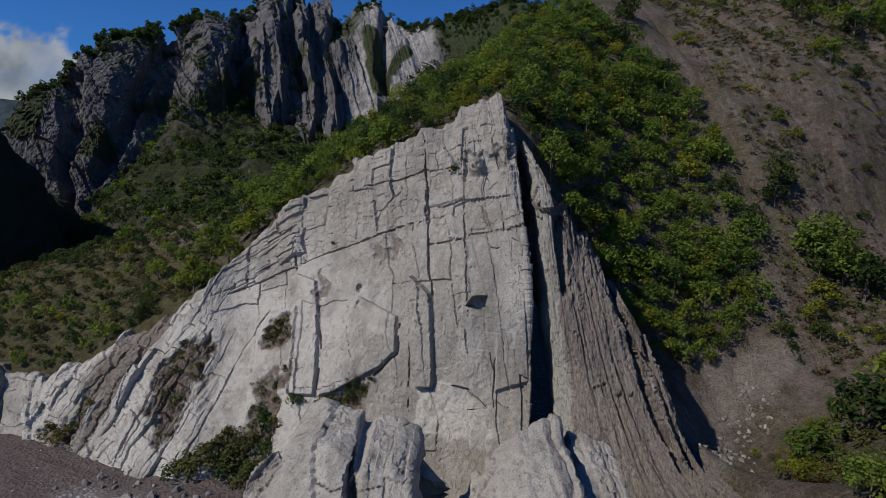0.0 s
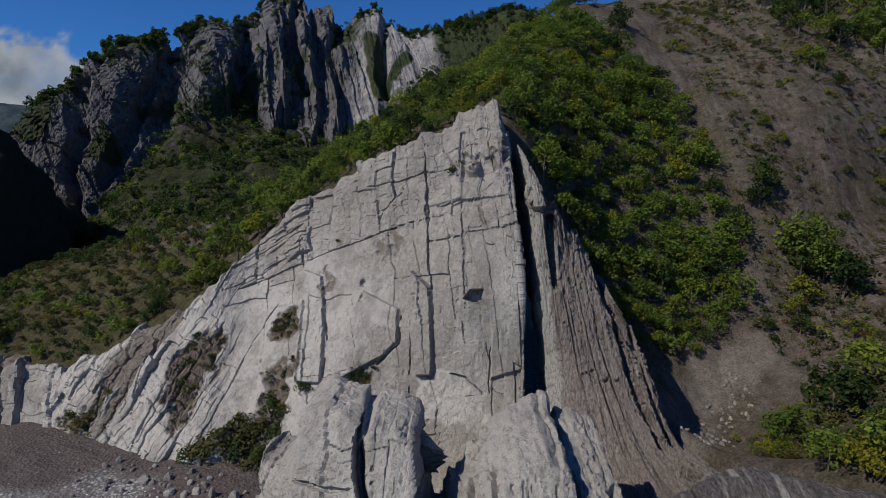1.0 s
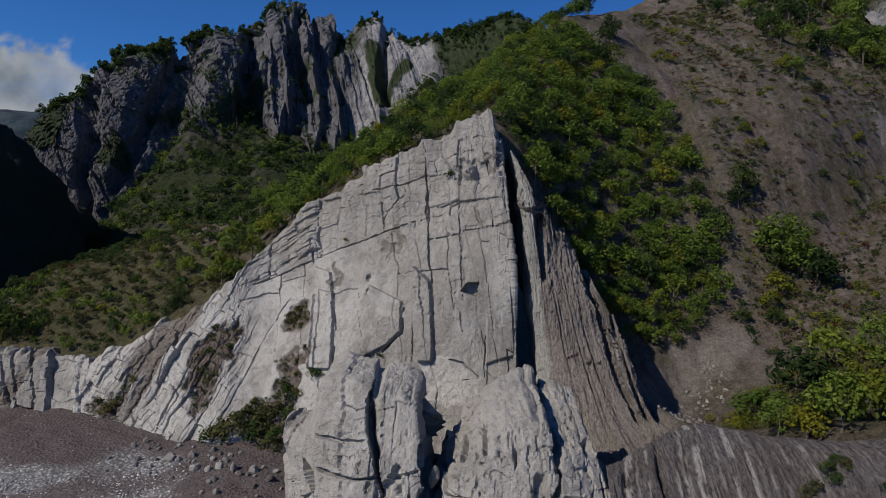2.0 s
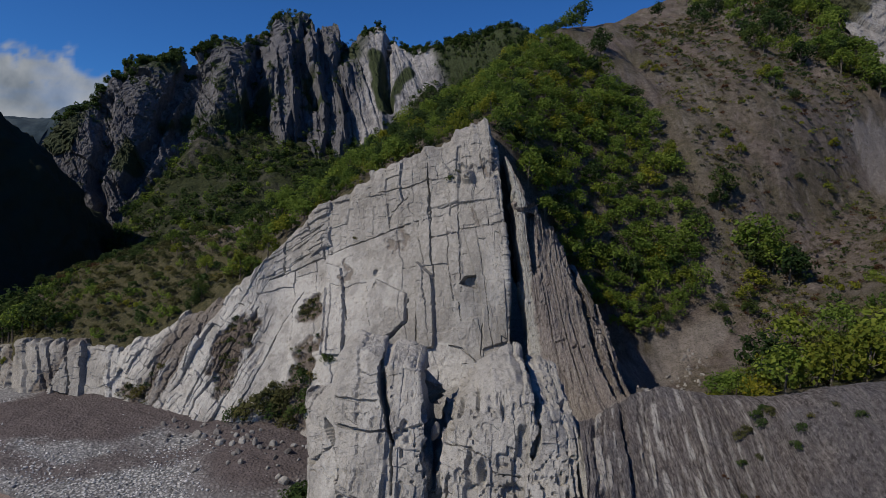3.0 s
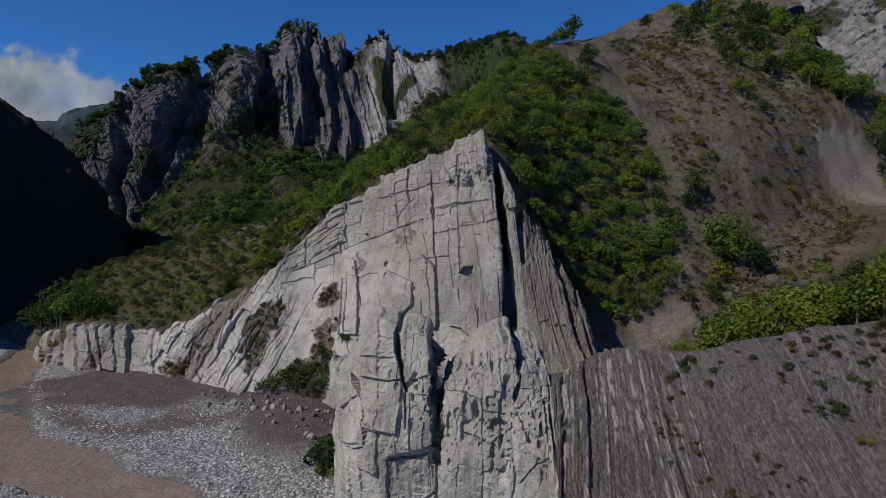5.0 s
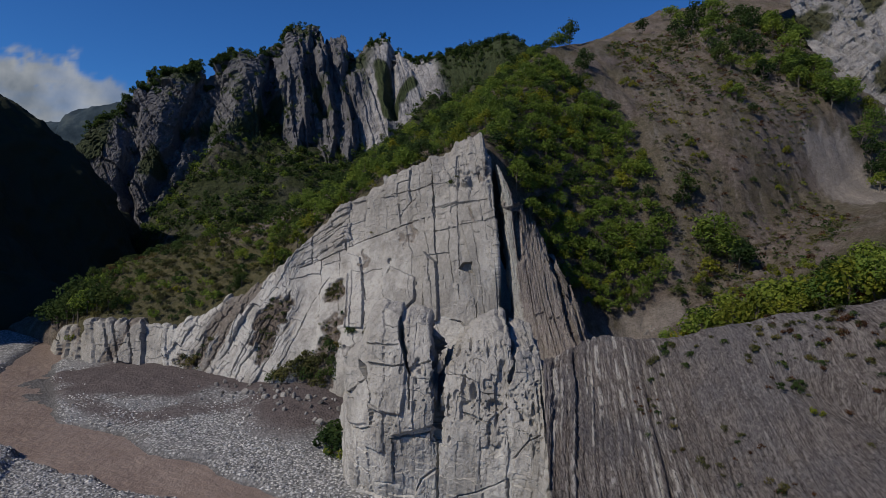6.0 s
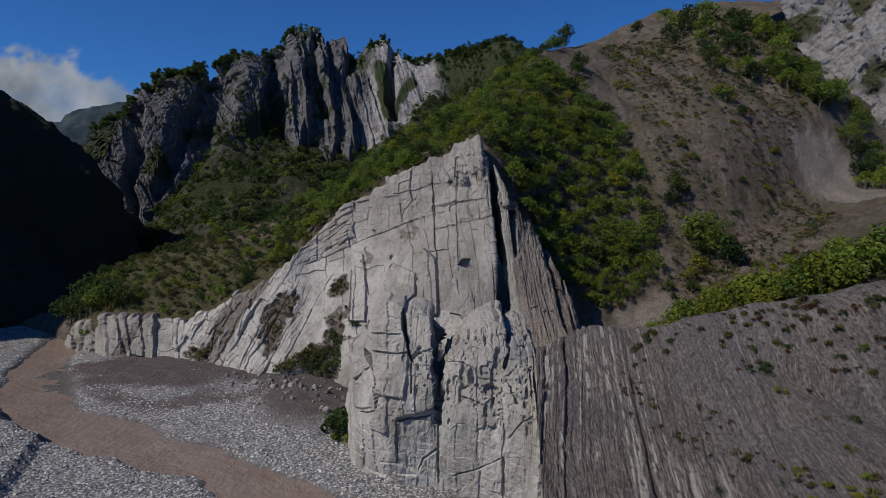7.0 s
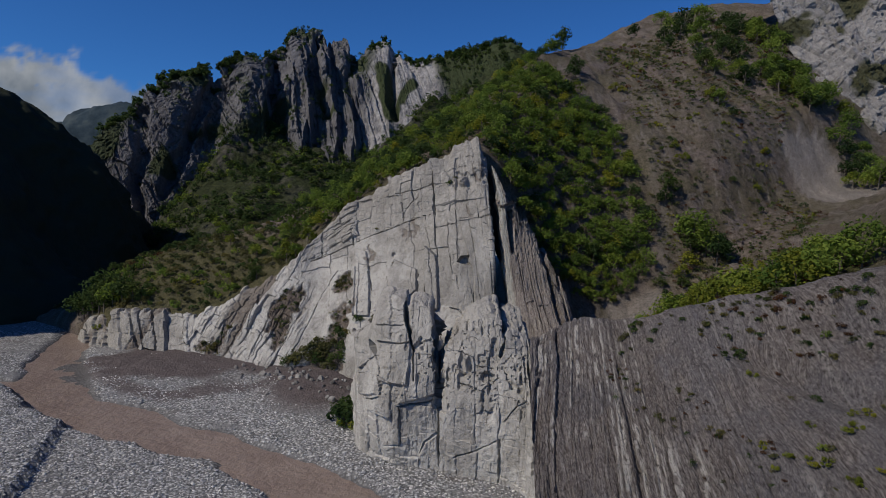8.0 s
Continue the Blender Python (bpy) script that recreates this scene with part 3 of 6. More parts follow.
    pale = np.maximum(patch(x, z, [(-6.0, 21.0), (5.4, 22.1), (5.5, 14), (-5.8, 14)], 0.5, 41), 0.8 * patch(x, z, [(-44.0, 27.2), (-38.9, 30.9), (-30.3, 34.8), (-28.7, 28.7), (-35.4, 22.4), (-37.8, 15.6), (-42.9, 10.8), (-41.7, 20.4)], 0.8, 42))
    pale = np.maximum(pale, 0.9 * left * smooth(-0.4, 0.2, fbm(rib * 0.15, wz * 0.04, seed=43)))
    pale = np.maximum(pale, 0.6 * patch(x, z, [(-21, 33), (-10, 36), (-9, 31), (-20, 20), (-23, 24)], 1.0, 44))
    pale = np.maximum(pale, 0.7 * smooth(-0.3, 0.4, fbm(lean * 0.12, wz * 0.05, seed=45)) * smooth(46, 34, z))
    pale = pale * (1 - np.maximum(soil, dark)) * smooth(-86, -80, x)
    g = push(g, d)
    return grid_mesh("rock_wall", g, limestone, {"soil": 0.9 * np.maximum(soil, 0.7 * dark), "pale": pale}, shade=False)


# -- the buttress in front of it --
BUTTRESS_CRACKS = [
    ([(-8.2, 30.6), (-7.6, 27.5), (-7.0, 25.6), (-6.0, 22.9)], 0.8, 2.8),
    ([(-6.0, 22.9), (-5.6, 18.0)], 0.3, 0.9),
    ([(-2.9, 29.5), (-2.6, 25.0), (-1.9, 23.6), (-1.3, 19.5), (-1.1, 14.5)], 0.55, 2.2),
    ([(-1.1, 15), (-1.0, 9), (-0.6, 1.8)], 0.3, 1.2),
    ([(-14.4, 23.2), (-12.9, 21.0), (-11.9, 18.8), (-11.5, 14.6)], 1.1, 2.8),
    ([(0.7, 20.6), (-0.3, 17.1)], 0.28, 0.8),
    ([(9.7, 28.5), (10.0, 25.5), (9.2, 23.0)], 0.6, 1.6),
    ([(14.0, 25.3), (14.2, 19.2), (14.6, 14.1), (14.8, 5)], 0.4, 1.2),
    ([(-13.0, 25.9), (-8.0, 26.6)], 0.25, 0.5),
    ([(-12.8, 23.2), (-6.4, 23.8)], 0.3, 0.7),
    ([(-18.5, 15.9), (-15.5, 17.6), (-13.4, 20.6)], 0.35, 0.9),
    ([(-5.6, 24.0), (-2.9, 24.6)], 0.28, 0.6),
    ([(-8.4, 12.9), (-5.4, 13.6), (-3, 14.0), (-1.2, 15.4)], 0.3, 0.9),
    ([(-8.1, 13.0), (-7.7, 5.4)], 0.24, 0.6),
    ([(-4.1, 4.0), (-3.4, 6.5), (-0.9, 8.5)], 0.26, 0.7),
    ([(-11.1, 4.3), (-7.9, 5.2)], 0.22, 0.5),
    ([(1.8, 4.5), (5.9, 6.8), (9.4, 9.6)], 0.26, 0.6),
    ([(9.4, 9.6), (9.9, 1.3)], 0.26, 0.7),
    ([(-16.9, 16.0), (-15.2, 12.2), (-11.7, 14.0)], 0.28, 0.7),
    ([(2.0, 18.5), (6, 17.5), (9, 20)], 0.22, 0.4),
    ([(10, 13), (12, 16), (13.6, 17)], 0.22, 0.5),
]


def build_buttress():
    rows = [
        [(-22, 72, -2), (-17.5, 53, -2), (-11, 46.8, -2), (-5.5, 45, -2), (-2.2, 44, -2), (-1.2, 43.6, -2), (-0.2, 43, -2), (3, 41.8, -2), (8, 39.5, -2), (12.5, 37, -2), (17, 30, -2), (21, 30, -2)],
        [(-22, 73, 6), (-16.8, 50.5, 8), (-11, 42.8, 8), (-5.5, 41.4, 8), (-2.2, 41, 8), (-1.2, 40.8, 8), (-0.2, 40.4, 8), (3, 39.2, 8), (8, 37, 8), (13, 34.5, 8), (16.5, 29, 8), (21, 30, 8)],
        [(-21, 73, 12), (-17, 51, 14.5), (-11, 42, 15), (-5.5, 40, 15.5), (-2.2, 39.8, 15.5), (-1.2, 41, 15.5), (-0.2, 39.5, 15.5), (3, 38, 16), (8, 36.2, 16), (13.2, 34.5, 16), (16.5, 31, 14), (20, 32, 13)],
        [(-21, 73, 15), (-17.6, 53, 18.5), (-11, 44, 22), (-5.6, 42, 22), (-2.4, 42, 22), (-1.4, 43.6, 20.5), (-0.4, 41.6, 21), (3, 40, 22), (8, 39, 22.5), (13.4, 39, 22), (16.5, 38, 19.5), (19, 40, 17)],
        [(-21.5, 75, 17), (-18.6, 55, 26), (-10.8, 47.5, 28.8), (-5.8, 46.5, 28.8), (-2.7, 46.5, 28.5), (-1.7, 48.6, 25), (-0.6, 46.5, 26), (3, 43.5, 27.5), (8, 43, 28.5), (13.4, 45.5, 28), (16.5, 48, 24), (19, 50, 19)],
        [(-22, 78, 17), (-18.5, 63, 30), (-10.3, 55.5, 34), (-5.8, 54.5, 34), (-3.0, 54.5, 33.6), (-2.0, 57, 26), (-0.8, 54, 27), (3, 53, 31), (8, 54, 33), (13.4, 56, 33), (16.5, 56, 26), (19, 58, 18)],
        [(-22, 84, 12), (-18, 71, 17), (-10.3, 60, 23), (-5.8, 60, 23), (-3.4, 60, 22), (-2.2, 68, 10), (-1, 64, 12), (3, 64, 20), (8, 66, 26), (13.4, 65, 22), (16.5, 66, 16), (19, 68, 13)],
        [(-20, 92, 6), (-15, 90, 5), (-9, 90, 4), (-5, 90, 4), (-4, 91, 4), (-3, 92, 4), (-1, 92, 4), (3, 92, 4), (8, 92, 12), (13, 90, 10), (16, 92, 6), (19, 92, 5)],
    ]
    g = loft(rows, 430, np.concatenate([np.linspace(0, 5.15, 380), np.linspace(5.2, 7, 30)]))
    x, y = g[..., 0], g[..., 1]
    edge = x + 0.25 * vnoise(y * 0.3, x * 0.0, seed=55)
    cap = np.interp(edge, [-19, -15.2, -13.0, -10.8, -8.9, -8.3, -7.9, -7.2, -5.5, -3.7, -3.1, -2.2, -1.0, -0.4, 1, 3, 5, 7.5, 9.0, 9.5, 10.0, 10.4, 12, 13.9, 14.4, 15.4, 16.0, 19],
                    [21.6, 23.4, 29.6, 31.0, 30.8, 30.6, 30.4, 30.3, 30.4, 29.8, 27.0, 20.5, 20.5, 23.4, 25.8, 27.9, 29.4, 30.2, 29.6, 27.0, 26.6, 27.9, 28.1, 27.6, 25.0, 24.4, 21.0, 18.0])
    cap = cap + 0.2 * fbm(x * 0.5, y * 0.3, seed=56, octaves=3) + 0.10 * (y - 50)
    g[..., 2] = np.where(y < 60, np.minimum(g[..., 2], cap), np.minimum(g[..., 2], cap - 0.35 * (y - 60)))
    u, v = metres(g)
    z = g[..., 2]
    wu = x + 0.2 * fbm(u * 0.3, v * 0.25, seed=49, octaves=3) + 0.05 * (z - 20)
    wv = z + 0.4 * fbm(u * 0.3, v * 0.3, seed=50, octaves=3)
    front = smooth(4.9, 4.0, np.concatenate([np.linspace(0, 5.2, 380), np.full(30, 5.2)]))[:, None]
    d = blocks(wu, wv + 0.1 * x, 4.6, 8.0, 41, 0.45, 0.03, 0.3, 0.3, 0.35, 0.08) + front * blocks(wu, wv + 0.2 * x, 1.9, 3.0, 43, 0.10, 0.05, 0.5, 0.12, 0.2, 0.06) + facets(wu, wv, 0.8, 1.1, 44, 0.07, 0.12)
    d = d + 0.3 * fbm(u * 0.2, v * 0.15, seed=51, octaves=2) + 0.05 * fbm(u * 1.6, v * 1.4, seed=61, octaves=3, gain=0.7) + 0.06 * vnoise(x * 2.2, z * 0.25, seed=62)
    # slabs stand proud of the gap between them and the mass beside
    d = d + 0.8 * inside(x, z, [(-13.4, 31.5), (-8.3, 31.5), (-6.4, 23.2), (-6.6, 17), (-12.0, 17), (-12.8, 24)], 0.25)
    d = d + 0.5 * inside(x, z, [(-7.4, 31.5), (-3.3, 31.5), (-1.9, 23.5), (-1.6, 15.8), (-8.2, 13.6), (-6.2, 22)], 0.25)
    d = d + 0.5 * inside(x, z, [(-19.5, 20), (-15, 21.5), (-12.2, 16), (-12, 14.5), (-16, 12.5)], 0.25)
    d = d - 0.3 * inside(x, z, [(-7.9, 13), (-1.3, 15), (-0.9, 8.6), (-3.5, 6.6), (-4.2, 3.6), (-7.8, 5)], 0.3)
    # honeycomb hollows
    deep = z + 0.5 * (y - 45)
    zone = np.clip(smooth(12, 15, z) * smooth(31, 26, z) * (0.3 + 0.7 * smooth(-8, -6, x)), 0, 1) * smooth(-14, -12, x) * smooth(15, 13, x)
    pits = smooth(0.28, 0.55, vnoise(x * 1.25, deep * 0.55, seed=65)) * smooth(-0.3, 0.3, vnoise(x * 0.3, deep * 0.25, seed=66))
    small = smooth(0.35, 0.65, vnoise(x * 2.6, deep * 1.7, seed=67)) * smooth(-0.4, 0.2, vnoise(x * 0.4, deep * 0.3, seed=64))
    slots = smooth(0.45, 0.7, vnoise(x * 1.5, deep * 0.22, seed=63)) * inside(x, z, [(2, 28), (9.5, 28.5), (9.5, 18), (6, 16.5), (2, 19)], 1.0)
    d = d - zone * (0.75 * pits + 0.34 * small) - 0.05 * small - 0.8 * slots
    for k, (line, width, depth) in enumerate(BUTTRESS_CRACKS):
        d = cut(d, x, z, line, (0.36 * width + 0.08) * (0.6 + 0.7 * smooth(-0.5, 0.6, vnoise(u * 0.5, v * 0.4, seed=130 + k))), depth, seed=100 + k)
    soil = 0.7 * smooth(0.5, 0.9, fbm(u * 0.25, v * 0.12, seed=68)) * smooth(8, 14, x)
    pale = 0.3 + 0.65 * smooth(19, 8, z) * smooth(-0.9, 0.0, fbm(u * 0.25, v * 0.1, seed=70)) + 0.4 * smooth(0.2, 0.7, fbm(u * 0.3, v * 0.05, seed=69))
    return grid_mesh("buttress", push(g, d), limestone, {"soil": soil * 0.5, "pale": np.clip(pale, 0, 1)}, shade=False)


# -- the upright dark beds beside the wall --
def build_beds():
    rows = [
        [(9.6, 118, 58), (9.7, 111, 60.5), (10.2, 110.5, 60.3), (10.8, 111, 59.5), (12, 116, 56)],
        [(11.3, 110, 50), (11.6, 98.5, 51.5), (12.8, 98, 52), (14.3, 98, 51.5), (17, 106, 46)],
        [(12.4, 108, 40), (12.8, 95, 41), (17, 96, 41.5), (22, 99, 41), (27, 108, 34)],
        [(13.4, 106, 32), (13.8, 93, 33), (19, 90, 33), (25.8, 93, 33.5), (30, 102, 22)],
        [(14.8, 103, 25), (15.5, 91, 25), (20, 85, 26), (28.6, 91, 29.5), (32, 98, 14)],
        [(15, 90, 15), (16.5, 86, 15), (21, 75, 19), (27.5, 74, 21), (33, 80, 17)],
        [(16, 84, 4), (17.5, 80, 5), (22, 60, 14), (26, 56, 23), (32, 62, 20)],
    ]
    g = loft(rows, 290, 300)
    u, v = metres(g)
    w = g[..., 0] + 0.17 * (g[..., 2] - 30) + 0.15 * vnoise(u * 0.4, v * 0.08, seed=2)
    d = 0.25 * fbm(u * 0.25, v * 0.12, seed=82, octaves=2) + blocks(w, v, 2.2, 14.0, 76, 0.55, 0.01, 0.2, 0.5, 0.5, 0.13)
    d = d + blocks(w, v, 0.6, 4.0, 77, 0.45, 0.02, 0.2, 0.2, 0.4, 0.1) + facets(w, v, 0.5, 1.0, 78, 0.22, 0.2) + facets(u, v, 0.45, 0.4, 79, 0.14, 0.3)
    crest = np.linspace(0, 1, 290)[None]
    g[..., 2] += smooth(0.5, 0.75, crest) * smooth(1.0, 0.9, crest) * blocks(w, w * 0, 1.1, 3.0, 75, 2.2, 0.0, 0.0, 0.0, 0.0)
    x, z = g[..., 0], g[..., 2]
    fin = np.interp(z, [24, 33, 41, 51, 60], [15.5, 13.8, 12.8, 11.6, 9.7])
    pale = smooth(1.4, 0.8, x - fin + 0.3 * vnoise(v * 0.5, u * 0.5, seed=83)) * smooth(-1.2, -0.4, x - fin)
    d = d * (1 - 0.1 * pale) - 3.0 * smooth(0.8, 0.4, np.abs(x - fin - 2.4)) * smooth(36, 40, z)
    d = d - 1.6 * smooth(0.6, 0.25, np.abs(x - np.interp(z, [22, 28, 34, 40], [26.6, 25.6, 24.2, 21.2])))  * smooth(40, 36, z)
    return grid_mesh("bedded_slab", push(g, d, -grid_normals(g)), beds_rock, {"soil": pale * 0, "pale": pale}, shade=False)


outcrop = tagged(new("rock_outcrop"), "tall pale grey limestone outcrop above the muddy river", "rock outcrop")
part("rock_wall", build_wall(), outcrop, "pale fractured limestone face")
part("buttress", build_buttress(), outcrop, "pitted grey limestone buttress")
part("bedded_slab", build_beds(), outcrop, "dark brown thin upright rock beds")

# -- the dark shale slope --
CREST = [(15, 45, 25.5), (24, 47.5, 29), (30.3, 42, 30), (36, 36.5, 32.5), (43, 32, 35.4), (51, 24, 39.4), (57, 15, 43.5), (66, 0, 51), (82, -24, 64)]


def shale_z(x, y):
    return 14.4 + 0.68 * (x - 19.2) + 0.366 * (y - 16.9)


def build_shale():
    rows = [[(x + 5, y + 14, z - 13) for x, y, z in CREST]]
    for k in (0, 1, 2, 3, 4, 5):
        line = []
        for j, (x, y, z) in enumerate(CREST):
            sx, sy = x - 0.9 * k, y - (11 + 0.8 * j) * k
            line.append((sx, sy, z + (shale_z(sx, sy) - shale_z(x, y)) * (1 if k < 5 else 1.0) - (8 if k == 5 else 0)))
        rows.append(line)
    g = loft(rows, 560, 230)
    u, v = metres(g)
    x, y = g[..., 0], g[..., 1]
    w = u + 0.5 * vnoise(u * 0.15, v * 0.06, seed=90) + 0.12 * vnoise(u * 0.7, v * 0.4, seed=89)
    bedded = 0.25 + 0.75 * smooth(44, 30, x + 0.25 * y)
    strip = w + 0.06 * v
    d = bedded * (blocks(strip, v, 0.7, 9.0, 98, 0.34, 0.01, 0.2, 0.15, 0.4, 0.1) + blocks(strip, v, 2.4, 16.0, 99, 0.55, 0.01, 0.2, 0.25, 0.4, 0.16)) + 0.7 * fbm(u * 0.1, v * 0.09, seed=93, octaves=4) + 0.10 * fbm(u * 1.2, v * 0.9, seed=94, octaves=3)
    d = d + bedded * facets(strip, v, 0.5, 0.9, 88, 0.28, 0.2)
    d = d + 0.5 * (1 - bedded) * (1 - 2 * np.abs(vnoise(u * 0.16, v * 0.03, seed=92)))
    d = d - 1.6 * smooth(2.2, 0.3, np.abs(x - np.interp(y, [-20, 5, 22, 34], [56, 47, 40.5, 38]))) * smooth(30, 14, y)
    thin = smooth(0.30, 0.55, vnoise(strip * 2.2, v * 0.035, seed=95)) + 0.6 * smooth(0.4, 0.65, vnoise(strip * 4.5, v * 0.06, seed=87))
    pale = thin * smooth(0.0, 0.6, vnoise(strip * 0.25, v * 0.05, seed=96) + 0.55 * smooth(34, 22, x)) * smooth(-0.5, 0.2, vnoise(u * 1.6, v * 0.8, seed=97)) * bedded
    d = d + 0.2 * pale
    d = d * smooth(0.5, 1.4, np.linspace(0, 6, 230))[:, None]
    return grid_mesh("shale_slope", push(g, d, -grid_normals(g)), shale, {"soil": pale * 0, "pale": np.clip(1.3 * pale, 0, 1) * 0.85}, shade=False)


structure("shale_slope", build_shale(), "steep dark grey shale slope with thin pale beds", "slope")

# -- the hillside behind --
HILL_FRONT = [(-150, 150, 2), (-121, 134, 4), (-103, 120, 11), (-73, 114.5, 12.5), (-60, 116, 21), (-46, 115, 30), (-37, 122, 42), (-25, 119, 51), (-11, 114, 58), (5, 114, 64), (14, 110, 46), (28, 103, 22), (35, 78, 18), (45, 50, 28.5), (62, 36, 37.5), (86, 22, 53), (150, 10, 90)]
HILL_LOW = [(-152, 165, 4), (-128, 150, 11), (-104, 138, 19), (-78, 128, 23), (-58, 135, 34), (-42, 140, 46), (-30, 145, 55), (-18, 142, 62), (-4, 138, 68), (12, 136, 72), (26, 134, 57), (36, 126, 36), (46, 112, 16.5), (60, 112, 21), (88, 128, 36), (124, 150, 55), (195, 175, 76)]
HILL_UP = [(-155, 190, 7), (-135, 175, 15), (-108, 168, 28), (-74, 163, 38), (-56, 164, 47), (-40, 165, 55), (-24, 166, 65), (-8, 172, 79), (8, 182, 92), (28, 192, 107), (40, 190, 105), (50, 188, 102), (60, 186, 97), (76, 180, 93), (96, 175, 90), (138, 195, 98), (200, 230, 110)]
HILL_TOP = [(-165, 230, 4), (-140, 225, 10), (-110, 225, 22), (-72, 225, 34), (-50, 225, 48), (-25, 225, 62), (-5, 225, 78), (12, 228, 95), (26, 228, 109), (42, 230, 121), (58, 255, 131), (76, 275, 140), (96, 285, 145), (118, 290, 151), (140, 300, 163), (185, 300, 165), (260, 300, 175)]
HILL_BACK = [(-175, 300, 0), (-150, 300, 0), (-120, 300, 8), (-80, 300, 15), (-40, 300, 25), (-10, 300, 40), (10, 300, 60), (40, 320, 100), (62, 340, 132), (84, 390, 148), (108, 425, 168), (130, 445, 187), (152, 455, 204), (174, 455, 207), (195, 440, 206), (260, 430, 205), (360, 430, 215)]


def build_hill():
    g = loft([[(x, y, z - 14) for x, y, z in HILL_FRONT], HILL_FRONT, HILL_LOW, HILL_UP, HILL_TOP, HILL_BACK, [(x * 1.2, y + 200, z - 60) for x, y, z in HILL_BACK]], 440, 300)
    x, y = g[..., 0], g[..., 1]
    d = 1.4 * fbm(x * 0.05, y * 0.03, seed=101, octaves=4) + 0.35 * fbm(x * 0.4, y * 0.4, seed=103, octaves=4)
    d = d - 1.8 * smooth(0.6, 0.95, 1 - np.abs(vnoise(x * 0.10 + 0.03 * y, y * 0.014, seed=104))) * smooth(40, 70, x)
    d = d + 0.9 * (1 - 2 * np.abs(vnoise(x * 0.22 + 0.05 * y, y * 0.03, seed=106))) * smooth(55, 75, x) + 0.5 * facets(x, y, 5, 7, 107, 1.0, 0.2) * smooth(60, 80, x)
    front = np.linspace(0, 6, 300)[:, None]
    d = d * smooth(1.0, 1.5, front)
    g[..., 2] += d
    mound = inside(x, y, [(42, 52), (46, 84), (54, 100), (100, 108), (120, 60), (90, 25), (62, 38)], 4.0)
    grass = 0.75 * mound + (1 - mound) * smooth(30, -10, x) * smooth(-0.5, 0.4, fbm(x * 0.03, y * 0.03, seed=105))
    return g, grid_mesh("hillside", g, hill_soil, {"grass": grass, "pale": np.maximum(0.8 * smooth(6, 3, segments(x, y, [(33, 84), (42, 104), (50, 114), (60, 116)])[0] + 2 * vnoise(x * 0.3, y * 0.3, seed=74)), np.maximum(patch(x, y, [(121, 175), (134, 182), (146, 187), (149, 176), (152, 160), (150, 146), (140, 146), (128, 157), (125.6, 170)], 0.8, 71), 0.22 * smooth(3.0, 0.6, np.abs(x - np.interp(y, [95, 130, 155, 190], [58, 66, 70, 66]) + 1.5 * vnoise(y * 0.1, x * 0.1, seed=72))) * smooth(185, 150, y)))})


hill_grid, hill_mesh = build_hill()
structure("hillside", hill_mesh, "brown scree hillside with scattered shrubs and grass", "hillside")

# -- the river bed: one sheet to the horizon --
RIVER = [(-126, 160), (-122, 132), (-113, 106), (-100, 84), (-85, 66.5), (-68, 60), (-52, 53), (-36, 45), (-24, 38), (-15, 28), (-5, 8), (6, -25), (14, -80), (20, -160)]
SIDE_ARM = [(-100, 82), (-112, 79), (-130, 76), (-170, 78)]


def bed_height(x, y):
    d, s = segments(x, y, RIVER)
    d = d + 1.6 * fbm(x * 0.09, y * 0.09, seed=111, octaves=4)
    half = 5.5 + 2.0 * smooth(0.0, 0.3, s) * smooth(0.5, 0.3, s) + 2.0 * smooth(0.6, 0.8, s)
    d2, _ = segments(x, y, SIDE_ARM)
    d2 = d2 + 1.2 * fbm(x * 0.1, y * 0.1, seed=112, octaves=3)
    channel = np.minimum(d - half, d2 - 3.5)
    z = -0.5 + 1.3 * smooth(-1.0, 2.2, channel) + 0.02 * np.clip(channel, 0, 40)
    terrace, _ = segments(x, y, [(-84, 64), (-79, 59), (-66, 27), (-60, 0), (-55, -60)])
    west = x < np.interp(y, [-60, 0, 27, 59, 64], [-55, -60, -66, -79, -84])
    near_side = smooth(-2, 0.5, channel) * (y < 75 - 0.0 * x)
    z = z + 1.5 * west * near_side * smooth(0.0, 0.5, terrace)
    fan = smooth(36, 4, np.hypot((x + 66) / 1.5, (y - 104)))
    z = z + 2.2 * fan + 2.4 * smooth(22, 2, np.hypot(x + 32, (y - 86) / 1.2))
    return z, channel, fan


def gravel_bar(x, y):
    """Where the pale clean gravel lies, 0 to 1."""
    n = 3.0 * fbm(x * 0.08, y * 0.08, seed=125, octaves=4)
    strips = (([(-109, 113), (-88, 95), (-74, 88)], 3.5), ([(-66, 76), (-46, 69), (-31, 59), (-18, 49), (-6, 38)], 7.0), ([(-95, 62), (-78, 40), (-72, 10)], 12.0), ([(-66, 48), (-50, 36), (-36, 18)], 12.0))
    return np.max([smooth(width, width * 0.55, segments(x, y, line)[0] + n) for line, width in strips], axis=0)


